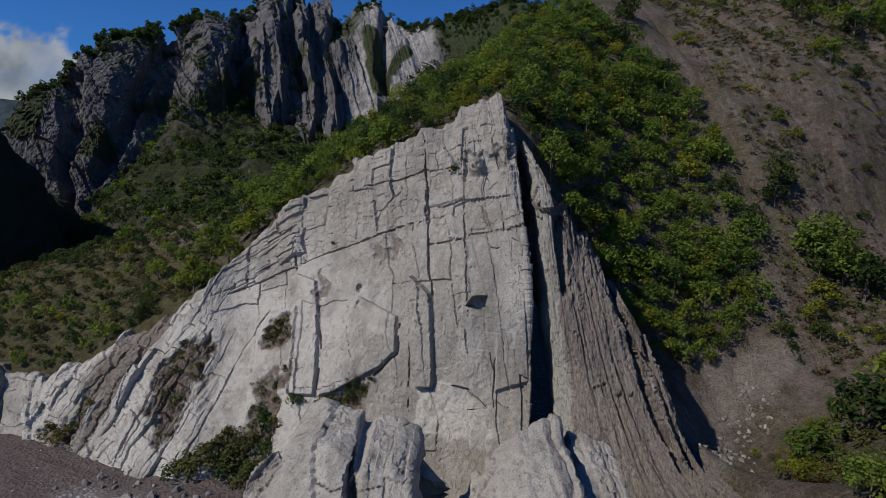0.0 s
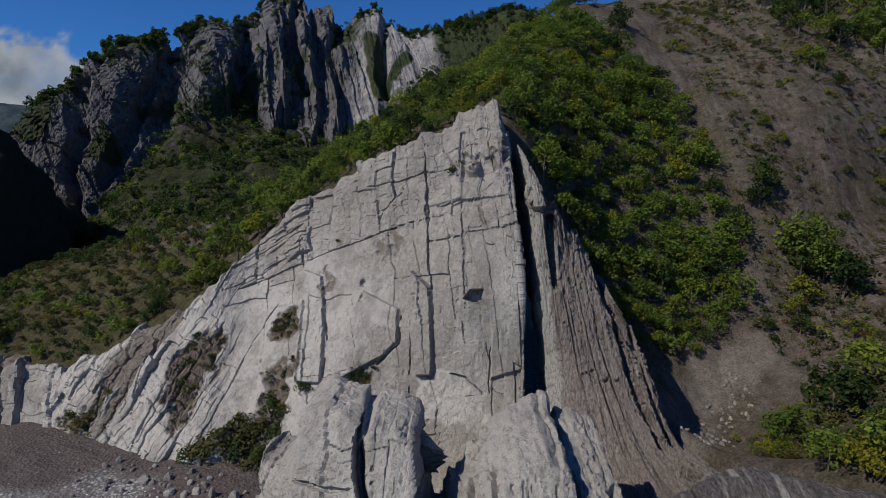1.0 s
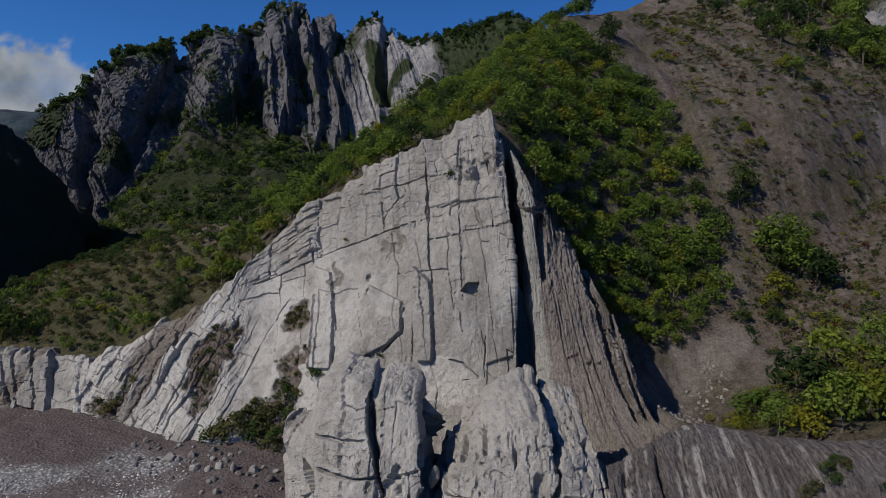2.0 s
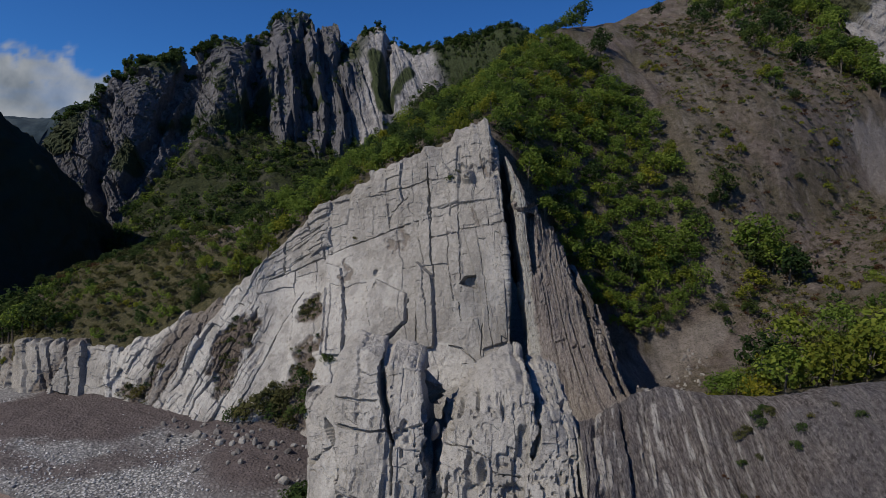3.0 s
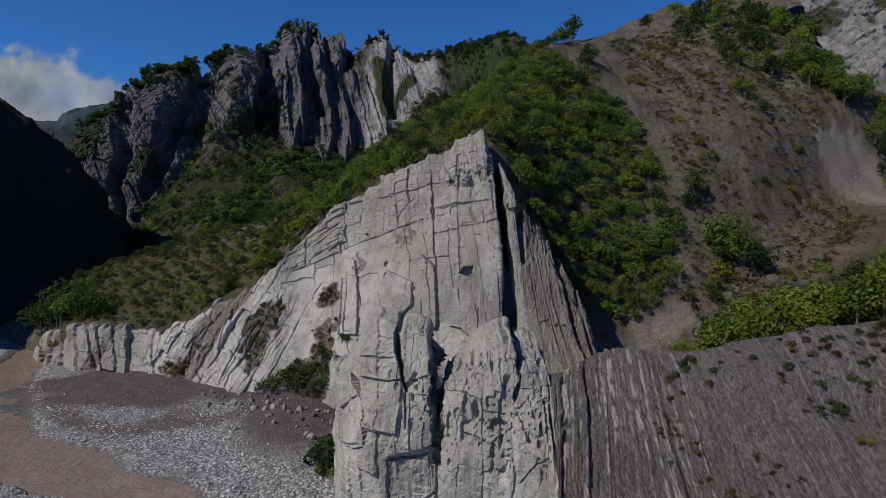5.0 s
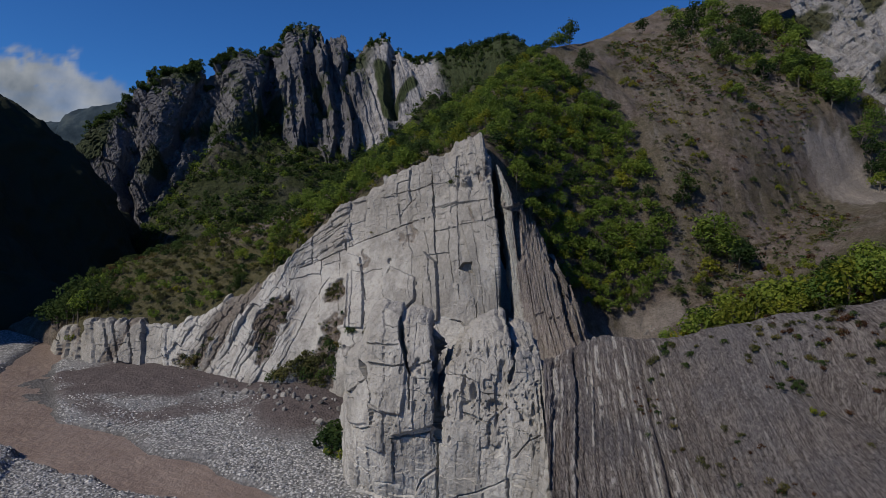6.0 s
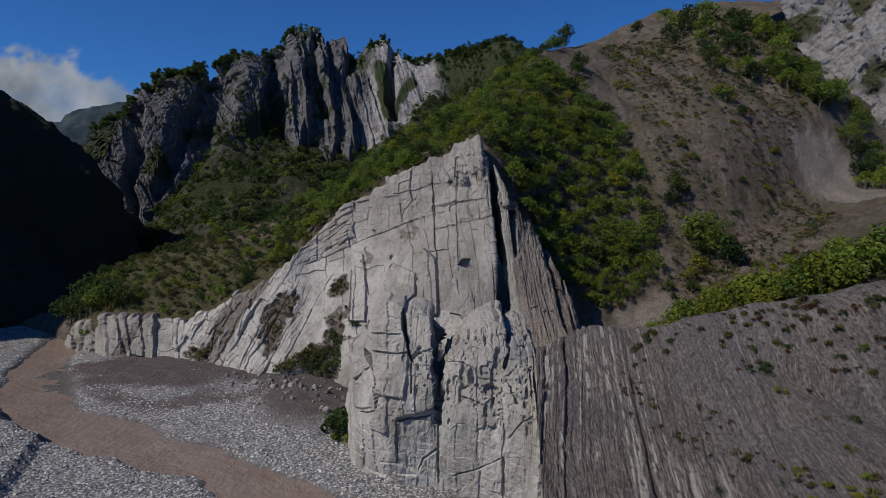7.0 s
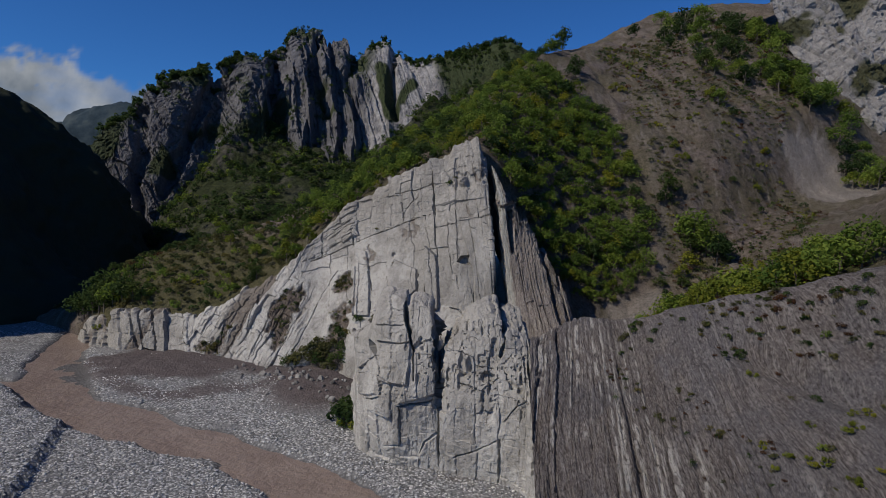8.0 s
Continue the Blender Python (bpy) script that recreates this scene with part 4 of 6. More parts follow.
def build_ground():
    xs = np.concatenate([np.linspace(-4500, -240, 24), np.linspace(-200, -132, 50), np.linspace(-131, 35, 205), np.linspace(36, 100, 40), np.linspace(150, 4500, 24)])
    ys = np.concatenate([np.linspace(-4500, -200, 20), np.linspace(-150, 0, 50), np.linspace(0.6, 140, 165), np.linspace(142, 240, 40), np.linspace(300, 4600, 24)])
    x, y = np.meshgrid(xs, ys)
    z, channel, fan = bed_height(x, y)
    far = np.maximum(np.abs(x + 50) / 200, np.abs(y - 40) / 200)
    z = np.where(far > 1, -1.0, z) + 0.22 * fbm(x * 0.35, y * 0.35, seed=121, octaves=4) * (far <= 1)
    mud = np.clip(smooth(0.25, 0.6, fan + 0.25 * fbm(x * 0.07, y * 0.1, seed=122)) + smooth(16, 8, np.hypot(x + 32, (y - 84) / 1.3)), 0, 1)
    wet = smooth(1.6, 0.2, channel) * 0.8
    mud = np.maximum(mud, 0.85 * smooth(4.0, 1.5, segments(x + 2 * fbm(x * 0.1, y * 0.1, seed=123), y, [(-92, 90), (-78, 80), (-66, 74.6), (-57, 80), (-45, 83)])[0]))
    bar = gravel_bar(x, y) * (1 - mud)
    ripple = 0.40 * np.abs(vnoise(x * 0.25 + y * 0.5, y * 0.12 - x * 0.06, seed=124)) * mud * (far <= 1)
    g = np.stack([x, y, z + ripple], axis=2)
    return grid_mesh("ground", g, river_bed, {"mud": mud, "wet": wet, "bar": bar}, shade=True)


structure("ground", build_ground(), "grey gravel river bed with dark mud fans", "ground")


def build_water():
    x, y = np.meshgrid(np.linspace(-200, 60, 110), np.linspace(-160, 165, 120))
    return grid_mesh("river", np.stack([x, y, x * 0 - 0.02 + 0.03 * fbm(x * 0.3, y * 0.3, seed=131)], axis=2), muddy_water)


structure("river", build_water(), "muddy brown river with small ripples", "water")

# -- the crags behind --
SKYLINE = [(-248, 315, 40), (-236, 318, 62), (-227, 322, 82), (-219.8, 331, 93), (-212.6, 339, 104.5), (-207, 345, 118.6), (-198, 351, 126), (-182, 362, 134.6), (-174, 368, 132), (-169, 372, 142), (-159.7, 379, 153), (-148, 390, 154), (-137, 409, 167.6), (-129, 421, 177), (-116, 431, 183), (-111.6, 433, 175), (-101.6, 438, 182), (-89, 439, 167), (-70, 441, 178.5), (-59.5, 442, 177), (-48, 441, 164), (-27, 438, 165), (-6, 429, 167), (11, 418, 167), (33, 402, 168), (70, 400, 150)]


CRAG_GULLIES = [
    ([(-169, 132), (-172.5, 105.6), (-177.6, 81.4), (-182, 45)], 5, 8),
    ([(-136, 160), (-133, 128), (-126, 97), (-114.6, 73.6)], 8, 16),
    ([(-113.5, 176), (-109, 141), (-94, 108)], 4.5, 9),
    ([(-88, 170), (-84, 140), (-78, 110)], 4, 7),
    ([(-57, 175), (-52.6, 134), (-48, 110)], 5, 10),
    ([(-205, 100), (-200, 70), (-196, 30)], 6, 9),
    ([(-160, 150), (-164, 120), (-168, 80)], 4, 5),
]


# each: (height, x) down the crest line, reach to either side, how far it stands out
CRAG_SPINES = [
    ([(45, -184), (71, -187), (101, -186), (127, -186)], 60, 26, 15),
    ([(38, -154), (61, -151), (80, -149), (103, -147), (129, -146), (155, -142)], 15, 26, 13),
    ([(112, -110), (139, -120), (169, -131)], 13, 8, 11),
    ([(89, -86), (132, -100), (177, -116)], 13, 6, 11),
    ([(94, -75), (130, -82), (179, -101)], 9, 6, 9),
    ([(113, -51), (147, -61), (173, -69)], 14, 8, 9),
]


def build_crags():
    count = len(SKYLINE)
    foot = [(-236 + 300 * i / (count - 1), 296 + 92 * i / (count - 1), -5 + 92 * i / (count - 1)) for i in range(count)]
    mid = [tuple(0.45 * np.array(a) + 0.55 * np.array(b) + np.array((0, -6, 4))) for a, b in zip(SKYLINE, foot)]
    back = [(x, y + 60, z - 70) for x, y, z in SKYLINE]
    rise = np.concatenate([np.linspace(0, 2.2, 220), np.linspace(2.25, 3, 16)])
    g = loft([foot, mid, SKYLINE, back], 500, rise)
    rise = rise[:, None]
    u, v = metres(g)
    jag = 2.0 * (1 - 2 * np.abs(vnoise(u * 0.09, u * 0, seed=157))) + 1.6 * (1 - 2 * np.abs(vnoise(u * 0.22, u * 0, seed=158))) + 1.2 * vnoise(u * 0.6, u * 0, seed=159)
    jag = jag * (1 + 1.3 * smooth(-142, -130, g[..., 0]) * smooth(-82, -94, g[..., 0]))
    g[..., 2] += (jag - 1.5) * smooth(1.2, 2.0, rise) * smooth(2.6, 2.0, rise) * (1 - 0.6 * smooth(-60, -20, g[..., 0]))
    x, z = g[..., 0], g[..., 2]
    west = smooth(-134, -150, x + 0.12 * (z - 120))
    wu, wv = u + 1.0 * fbm(u * 0.06, v * 0.04, seed=139, octaves=3) - 0.08 * v, v + 1.0 * fbm(u * 0.06, v * 0.06, seed=138, octaves=4)
    d = 5.0 * vnoise(u * 0.02, v * 0.012, seed=140)
    flutes = blocks(wu, wv, 7, 60, 141, 2.6, 0.03, 0.2, 1.2, 0.6, 0.7) + blocks(wu, wv, 3.0, 24, 142, 1.7, 0.05, 0.2, 0.7, 0.5, 0.45) + facets(wu, wv, 1.5, 5, 143, 0.9, 0.5)
    skew = wu + 0.45 * wv
    broken = facets(skew, wv, 20, 34, 151, 2.5, 0.20) + blocks(skew, wv - 0.3 * u, 6.0, 15, 152, 1.7, 0.08, 0.3, 0.8, 0.5, 0.5) + blocks(skew, wv - 0.2 * u, 2.4, 5, 153, 0.9, 0.12, 0.3, 0.4, 0.4, 0.35) + facets(skew, wv, 1.6, 2.6, 154, 0.7, 0.5)
    d = d + flutes * (1 - west) * (1 - 0.6 * smooth(-50, -20, x)) * (1 - 0.3 * smooth(1.6, 2.0, rise)) + broken * west + 0.3 * fbm(u * 0.4, v * 0.3, seed=144, octaves=3)
    ridge = np.zeros_like(x)
    wander = x + 2.0 * fbm(u * 0.06, v * 0.05, seed=137, octaves=3)
    for line, left, right, height in CRAG_SPINES:
        off = wander - np.interp(z, [p[0] for p in line], [p[1] for p in line])
        ridge = np.maximum(ridge, height * np.clip(np.where(off < 0, 1 + off / left, 1 - off / right), 0, 1))
    d = d + ridge * smooth(1.95, 1.35, rise)
    flat = smooth(-78, -62, x) * smooth(-14, -24, x)
    d = d * (1 - 0.45 * flat)
    for k, (line, width, depth) in enumerate(CRAG_GULLIES):
        r, s = segments(x + 2.5 * vnoise(x * 0.1, z * 0.1, seed=147), z, line)
        d = d - depth * smooth(1.0, 0.2, r / (width * (1 + 0.3 * vnoise(z * 0.05, x * 0.05, seed=148))))
    g = push(g, d)
    up = fbm(u * 0.05, v * 0.04, seed=145, octaves=4)
    wooded = np.maximum(smooth(16, 6, np.hypot((x + 128) / 1.1, (z - 95) / 3.0)), smooth(12, 4, np.hypot((x + 186) / 3.0, z - 126)))
    soil = 0.95 * smooth(0.15, 0.45, up + 0.4 * wooded + 0.55 * smooth(0.45, 0.75, grid_normals(push(g, 0 * d))[..., 2]) - 0.35) * (1 - flat)
    streaks = np.zeros_like(x)
    for line, width in (([(-62, 150), (-58, 132), (-52, 112)], 6), ([(-38, 140), (-46, 122), (-52, 108)], 4.5)):
        streaks = np.maximum(streaks, smooth(1.0, 0.6, segments(x + 2 * vnoise(x * 0.2, z * 0.2, seed=146), z, line)[0] / width))
    return grid_mesh("crag", g, crag, {"soil": np.maximum(np.maximum(soil, streaks), smooth(-24, -12, x + 0.4 * (z - 150))), "pale": flat * 0.9 * (1 - streaks)}, shade=False)


def build_mid_slope():
    rows = [
        [(-185, 262, -6), (-140, 255, 0), (-100, 245, 8), (-60, 240, 16), (-20, 240, 40), (25, 245, 70)],
        [(-182, 282, 14), (-150, 280, 30), (-112, 275, 38), (-72, 285, 48), (-30, 300, 68), (25, 315, 100)],
        [(-176, 300, 36), (-144, 316, 62), (-110, 335, 74), (-68, 365, 86), (-25, 395, 118), (25, 405, 152)],
        [(-165, 330, 62), (-136, 350, 92), (-100, 380, 90), (-60, 405, 105), (-22, 420, 135), (30, 425, 165)],
        [(-160, 380, 60), (-130, 390, 80), (-95, 410, 85), (-55, 440, 95), (-20, 450, 130), (35, 460, 150)],
    ]
    g = loft(rows, 220, 160)
    x, y = g[..., 0], g[..., 1]
    spur = 1 - np.abs(vnoise(x * 0.03 - 0.012 * y, y * 0.006, seed=175)) * 2
    g[..., 2] += 7.0 * spur + 3.0 * fbm(x * 0.04, y * 0.04, seed=171, octaves=4) + 0.8 * fbm(x * 0.25, y * 0.25, seed=172, octaves=3)
    return g, grid_mesh("far_slope", g, scrub_slope, {"grass": smooth(-0.9, 0.1, fbm(x * 0.04, y * 0.04, seed=173)), "pale": 0.5 * smooth(0.3, 0.7, fbm(x * 0.06, y * 0.05, seed=174))})


mid_grid, mid_mesh = build_mid_slope()
structure("far_slope", mid_mesh, "green far slope of grass and grey scree", "hillside")
structure("mountain_crags", build_crags(), "jagged dark grey mountain crags with dark bushes", "mountain")


def build_right_crag():
    rows = [
        [(184, 188, 56), (202, 195, 60), (230, 200, 65), (290, 205, 70)],
        [(171, 203, 86), (190, 208, 92), (225, 215, 95), (290, 225, 100)],
        [(158, 216, 110), (180, 222, 112), (215, 230, 118), (290, 240, 125)],
        [(152, 237, 138), (178, 240, 140), (212, 248, 146), (290, 260, 155)],
        [(148, 250, 162), (178, 262, 170), (215, 275, 182), (290, 290, 200)],
        [(150, 290, 185), (185, 300, 205), (220, 310, 215), (300, 320, 230)],
    ]
    g = loft(rows, 220, 240)
    u, v = metres(g)
    wu, wv = u + 0.8 * fbm(u * 0.1, v * 0.1, seed=156, octaves=3), v + 0.8 * fbm(u * 0.1, v * 0.1, seed=157, octaves=3)
    d = 2.5 * fbm(u * 0.05, v * 0.04, seed=151, octaves=3) + blocks(wu + 0.5 * wv, wv - 0.3 * wu, 9, 12, 152, 3.0, 0.12, 0.3, 1.0, 0.5, 0.5)
    d = d + blocks(wu + 0.4 * wv, wv - 0.3 * wu, 3.5, 3.0, 153, 1.1, 0.15, 0.35, 0.5, 0.4, 0.35) + facets(wu, wv, 1.6, 1.4, 155, 0.5, 0.4)
    zero = np.zeros_like(u)
    return grid_mesh("right_crag", push(g, d), grey_crag, {"soil": smooth(0.2, 0.6, fbm(u * 0.05, v * 0.05, seed=154)), "pale": zero}, shade=False)


structure("grey_crag", build_right_crag(), "pale grey fractured limestone crag on the hillside", "mountain")


def build_left_mountain():
    # first point of each row: unseen spur, added to cast shade on the bend
    rows = [
        [(-185, 75, -3), (-140, 168, -3), (-150, 200, -2), (-160, 240, 0), (-168, 275, 5), (-175, 320, 5), (-240, 380, 0)],
        [(-200, 72, 40), (-168, 160, 30), (-172, 200, 28), (-167, 242, 32), (-178, 280, 28), (-190, 320, 25), (-250, 385, 20)],
        [(-222, 68, 92), (-205, 150, 82), (-200, 200, 74), (-180, 240, 68), (-196, 284, 46), (-205, 315, 36), (-260, 390, 30)],
        [(-264, 55, 150), (-252, 140, 132), (-230, 195, 110), (-210, 240, 78), (-222, 280, 53), (-230, 312, 38), (-290, 390, 40)],
        [(-370, 40, 205), (-350, 120, 190), (-320, 190, 126), (-290, 240, 74), (-275, 275, 52), (-285, 312, 38), (-350, 390, 50)],
        [(-540, 0, 250), (-520, 60, 240), (-500, 190, 190), (-480, 240, 76), (-460, 262, 66), (-480, 310, 70), (-520, 390, 60)],
    ]
    g = loft(rows, 180, 150)
    u, v = metres(g)
    d = 4.0 * fbm(u * 0.03, v * 0.03, seed=161, octaves=5) + 1.0 * fbm(u * 0.25, v * 0.25, seed=163)
    return grid_mesh("left_mountain", push(g, d, grid_normals(g)), shaded_wood, {"soil": u * 0 + 1, "pale": u * 0})


# wood and rock tones held near black, the deep shade included in the colour
shaded_wood = rock_material("shaded_wooded_rock", (0.018, 0.02, 0.017), (0.026, 0.03, 0.022), (0.045, 0.05, 0.038), (0.02, 0.026, 0.014))
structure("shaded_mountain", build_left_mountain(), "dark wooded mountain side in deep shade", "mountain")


# ---- far distance ----
def build_far_hill():
    rows = [
        [(-2600, 1500, -20), (-1400, 1450, -20), (-900, 1450, -20), (-400, 1500, -20), (400, 1600, -20)],
        [(-2600, 1700, 230), (-1150, 1500, 205), (-1000, 1500, 245), (-860, 1500, 268), (-700, 1520, 255), (0, 1700, 250)][:5],
        [(-2600, 2300, 250), (-1500, 2200, 280), (-1000, 2200, 310), (-700, 2200, 300), (200, 2300, 280)],
    ]
    g = loft(rows, 160, 60)
    x, y = g[..., 0], g[..., 1]
    g[..., 2] += 10 * fbm(x * 0.008, y * 0.008, seed=181, octaves=4) + 4 * fbm(x * 0.05, y * 0.05, seed=182, octaves=3)
    return grid_mesh("far_hill", g, hazed_far_wood, {})


# bluish distance haze is mixed into the wood's dark colours
def hazed_far_wood_material():
    k = Mat("hazed_far_wood", 1.0)
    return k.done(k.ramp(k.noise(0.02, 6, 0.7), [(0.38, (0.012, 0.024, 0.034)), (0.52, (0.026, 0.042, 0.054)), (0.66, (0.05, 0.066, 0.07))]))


hazed_far_wood = hazed_far_wood_material()
structure("far_hill", build_far_hill(), "distant wooded hill coloured blue-green by haze", "backdrop")


def cloud_material():
    m = bpy.data.materials.new("cloud")
    m.use_nodes = True
    n, l = m.node_tree.nodes, m.node_tree.links
    n.clear()
    geo = n.new("ShaderNodeNewGeometry")
    out = n.new("ShaderNodeOutputMaterial")
    shade = n.new("ShaderNodeTexNoise")
    shade.inputs["Scale"].default_value, shade.inputs["Detail"].default_value = 0.0022, 5
    l.new(geo.outputs["Position"], shade.inputs["Vector"])
    ramp = n.new("ShaderNodeValToRGB")
    ramp.color_ramp.elements[0].position, ramp.color_ramp.elements[0].color = 0.38, (0.17, 0.20, 0.24, 1)
    ramp.color_ramp.elements[1].position, ramp.color_ramp.elements[1].color = 0.7, (0.44, 0.46, 0.49, 1)
    l.new(shade.outputs["Fac"], ramp.inputs["Fac"])
    glow = n.new("ShaderNodeEmission")
    l.new(ramp.outputs["Color"], glow.inputs["Color"])
    clear = n.new("ShaderNodeBsdfTransparent")
    mix = n.new("ShaderNodeMixShader")
    dense = n.new("ShaderNodeAttribute")
    dense.attribute_name = "dense"
    l.new(dense.outputs["Fac"], mix.inputs[0])
    l.new(clear.outputs[0], mix.inputs[1])
    l.new(glow.outputs[0], mix.inputs[2])
    l.new(mix.outputs[0], out.inputs["Surface"])
    return m


def build_cloud():
    x, z = np.meshgrid(np.linspace(-6200, -1500, 190), np.linspace(250, 1500, 80))
    top = np.interp(x, [-6200, -3000, -2650, -2300, -2050, -1800], [1150, 915, 905, 850, 720, 500])
    edge = top - z + 90 * fbm(x * 0.004, z * 0.006, seed=191, octaves=5) + 40 * fbm(x * 0.02, z * 0.02, seed=192, octaves=3)
    dense = smooth(-15, 95, edge) * (0.75 + 0.25 * smooth(-0.5, 0.5, fbm(x * 0.003, z * 0.006, seed=193)))
    g = np.stack([x, x * 0 + 4000, z], axis=2)
    return grid_mesh("cloud", g, cloud_material(), {"dense": dense})


cloud = structure("cloud", build_cloud(), "soft grey-white cloud bank low in the sky", "backdrop")
cloud.visible_shadow = False

# ---- plants ----
from mathutils.bvhtree import BVHTree


def bvh_of(ob):
    me = ob.data
    co = np.empty(len(me.vertices) * 3)
    me.vertices.foreach_get("co", co)
    return BVHTree.FromPolygons([Vector(c) for c in co.reshape(-1, 3)], [tuple(p.vertices) for p in me.polygons])


LAND = {key: bvh_of(bpy.data.objects[key]) for key in ("hillside", "shale_slope", "far_slope", "ground", "rock_wall", "mountain_crags", "grey_crag")}


def drop(x, y, key="hillside"):
    """The place on that land under (x, y), and its normal; None off the land."""
    p, n, _, _ = LAND[key].ray_cast(Vector((x, y, 900)), Vector((0, 0, -1)))
    return (p, n) if p else (None, None)


def quads_mesh(name, corners, material, tints=None):
    """corners: (n, 4, 3), one loose face each."""
    n = len(corners)
    me = bpy.data.meshes.new(name)
    me.vertices.add(n * 4)
    me.vertices.foreach_set("co", corners.reshape(-1).astype(np.float32))
    me.loops.add(n * 4)
    me.loops.foreach_set("vertex_index", np.arange(n * 4, dtype=np.int32))
    me.polygons.add(n)
    me.polygons.foreach_set("loop_start", np.arange(0, n * 4, 4, dtype=np.int32))
    me.update(calc_edges=True)
    if tints is not None:
        at = me.attributes.new("tint", "FLOAT", "POINT")
        at.data.foreach_set("value", np.repeat(tints, 4).astype(np.float32))
    me.materials.append(material)
    return me


def leaves(rng, centres, spread, count, size):
    """Leaf sprays round clump centres: small four-sided blades in all directions, faces turned out and up."""
    k = len(centres)
    which = rng.integers(0, k, count)
    off = rng.normal(size=(count, 3))
    off /= np.linalg.norm(off, axis=1, keepdims=True)
    r = rng.uniform(0.45, 1.0, (count, 1)) ** 0.6
    p = centres[which] + off * r * spread[which][:, None] * np.array([1, 1, 0.8])
    n = off * 0.7 + rng.normal(size=(count, 3)) * 0.45 + np.array([0, 0, 0.6])
    n /= np.linalg.norm(n, axis=1, keepdims=True)
    a = np.cross(n, rng.normal(size=(count, 3)))
    a /= np.linalg.norm(a, axis=1, keepdims=True) + 1e-9
    b = np.cross(n, a)
    s = size * rng.uniform(0.6, 1.35, (count, 1))
    return np.stack([p - a * s, p - b * s * 0.55, p + a * s, p + b * s * 0.55], axis=1)


def limb(points, radii, sides=6):
    """A tapered tube through points, as loose four-sided faces."""
    rings = []
    for (p, r) in zip(points, radii):
        rings.append([np.array(p) + r * np.array((math.cos(2 * math.pi * i / sides), math.sin(2 * math.pi * i / sides), 0)) for i in range(sides)])
    faces = []
    for a, b in zip(rings, rings[1:]):
        for i in range(sides):
            j = (i + 1) % sides
            faces.append([a[i], a[j], b[j], b[i]])
    return np.array(faces)


CROWNS = {}


def tree_meshes(seed, height, radius, count, material, clumps=28, size=0.265, low=0.06):
    rng = np.random.default_rng(seed)
    c = rng.normal(size=(clumps, 3))
    c /= np.linalg.norm(c, axis=1, keepdims=True)
    c[:, 2] = np.where(c[:, 2] < -0.5, -0.6 * c[:, 2], c[:, 2])
    c *= rng.uniform(0.55, 1.0, (clumps, 1))
    mid, half = height * (1 + low) / 2, height * (1 - low) / 2
    taper = 1 - 0.35 * np.clip(c[:, 2:3], 0, 1)
    centres = np.concatenate([c[:, :2] * radius * taper, mid + c[:, 2:3] * half * 0.85], axis=1)
    spread = radius * rng.uniform(0.24, 0.46, clumps)
    blades = leaves(rng, centres, spread, count, size)
    CROWNS[seed] = (blades, material)
    crown = quads_mesh("crown", blades, material)
    wood = [limb([(0, 0, -0.6), (0.05, 0.03, height * 0.3), (0.1, -0.05, height * 0.75)], [0.17, 0.12, 0.04])]
    for k in range(5):
        start = np.array((0.04, 0, height * rng.uniform(0.18, 0.5)))
        end = centres[k % clumps]
        wood.append(limb([start, (start + end) / 2 + rng.normal(size=3) * 0.15, end], [0.07, 0.05, 0.02], 5))
    trunk = quads_mesh("trunk", np.concatenate(wood), bark)
    return trunk, crown


def tree_thing(name, seed, height, radius, count, material, label, category, group, **more):
    trunk, crown = tree_meshes(seed, height, radius, count, material, **more)
    root = tagged(new(name), label, category, group)
    part("trunk", trunk, root)
    part("crown", crown, root)
    root.location = (0, 0, -500)
    return root


def plant(source, x, y, key, rng, scale=1.0, sink=0.45):
    p, n = drop(x, y, key)
    if p is None:
        return None
    s = scale * rng.uniform(0.8, 1.25)
    m = Matrix.Translation(p - Vector((0, 0, sink * scale))) @ Euler((rng.uniform(-0.08, 0.08), rng.uniform(-0.08, 0.08), rng.uniform(0, 6.28))).to_matrix().to_4x4()
    ob = copy_thing(source, m)
    ob.scale = (s, s, s * rng.uniform(0.85, 1.2))
    return ob


def in_loop(x, y, loop):
    odd = False
    for (x0, y0), (x1, y1) in zip(loop, loop[1:] + loop[:1]):
        if (y0 > y) != (y1 > y) and x < (x1 - x0) * (y - y0) / (y1 - y0) + x0:
            odd = not odd
    return odd


def scatter(loop, gap, rng, tries=4000, most=400):
    """Places within a loop, no two nearer than gap."""
    xs, ys = [p[0] for p in loop], [p[1] for p in loop]
    kept = []
    for _ in range(tries):
        x, y = rng.uniform(min(xs), max(xs)), rng.uniform(min(ys), max(ys))
        if in_loop(x, y, loop) and all((x - a) ** 2 + (y - b) ** 2 > gap * gap for a, b in kept):
            kept.append((x, y))
            if len(kept) >= most:
                break
    return kept


WOOD = "trees of the gully wood"
ridge_label = "leafy green hazel tree on the ridge above the rock wall"
TREES = [
    tree_thing("tree", 1, 6.2, 2.7, 720, leaf_green, "leafy green tree in dense gully wood", "tree", WOOD),
    tree_thing("tree", 2, 5.4, 2.5, 660, leaf_green, "leafy green tree in dense gully wood", "tree", WOOD, clumps=20),
    tree_thing("tree", 3, 6.8, 2.8, 760, leaf_green, "leafy green tree in dense gully wood", "tree", WOOD, clumps=30),
    tree_thing("tree", 4, 5.6, 2.5, 660, leaf_yellow, "yellow-green autumn tree in dense gully wood", "tree", WOOD),
    tree_thing("tree", 5, 6.0, 2.7, 690, leaf_dark, "dark green tree in dense gully wood", "tree", WOOD),
]
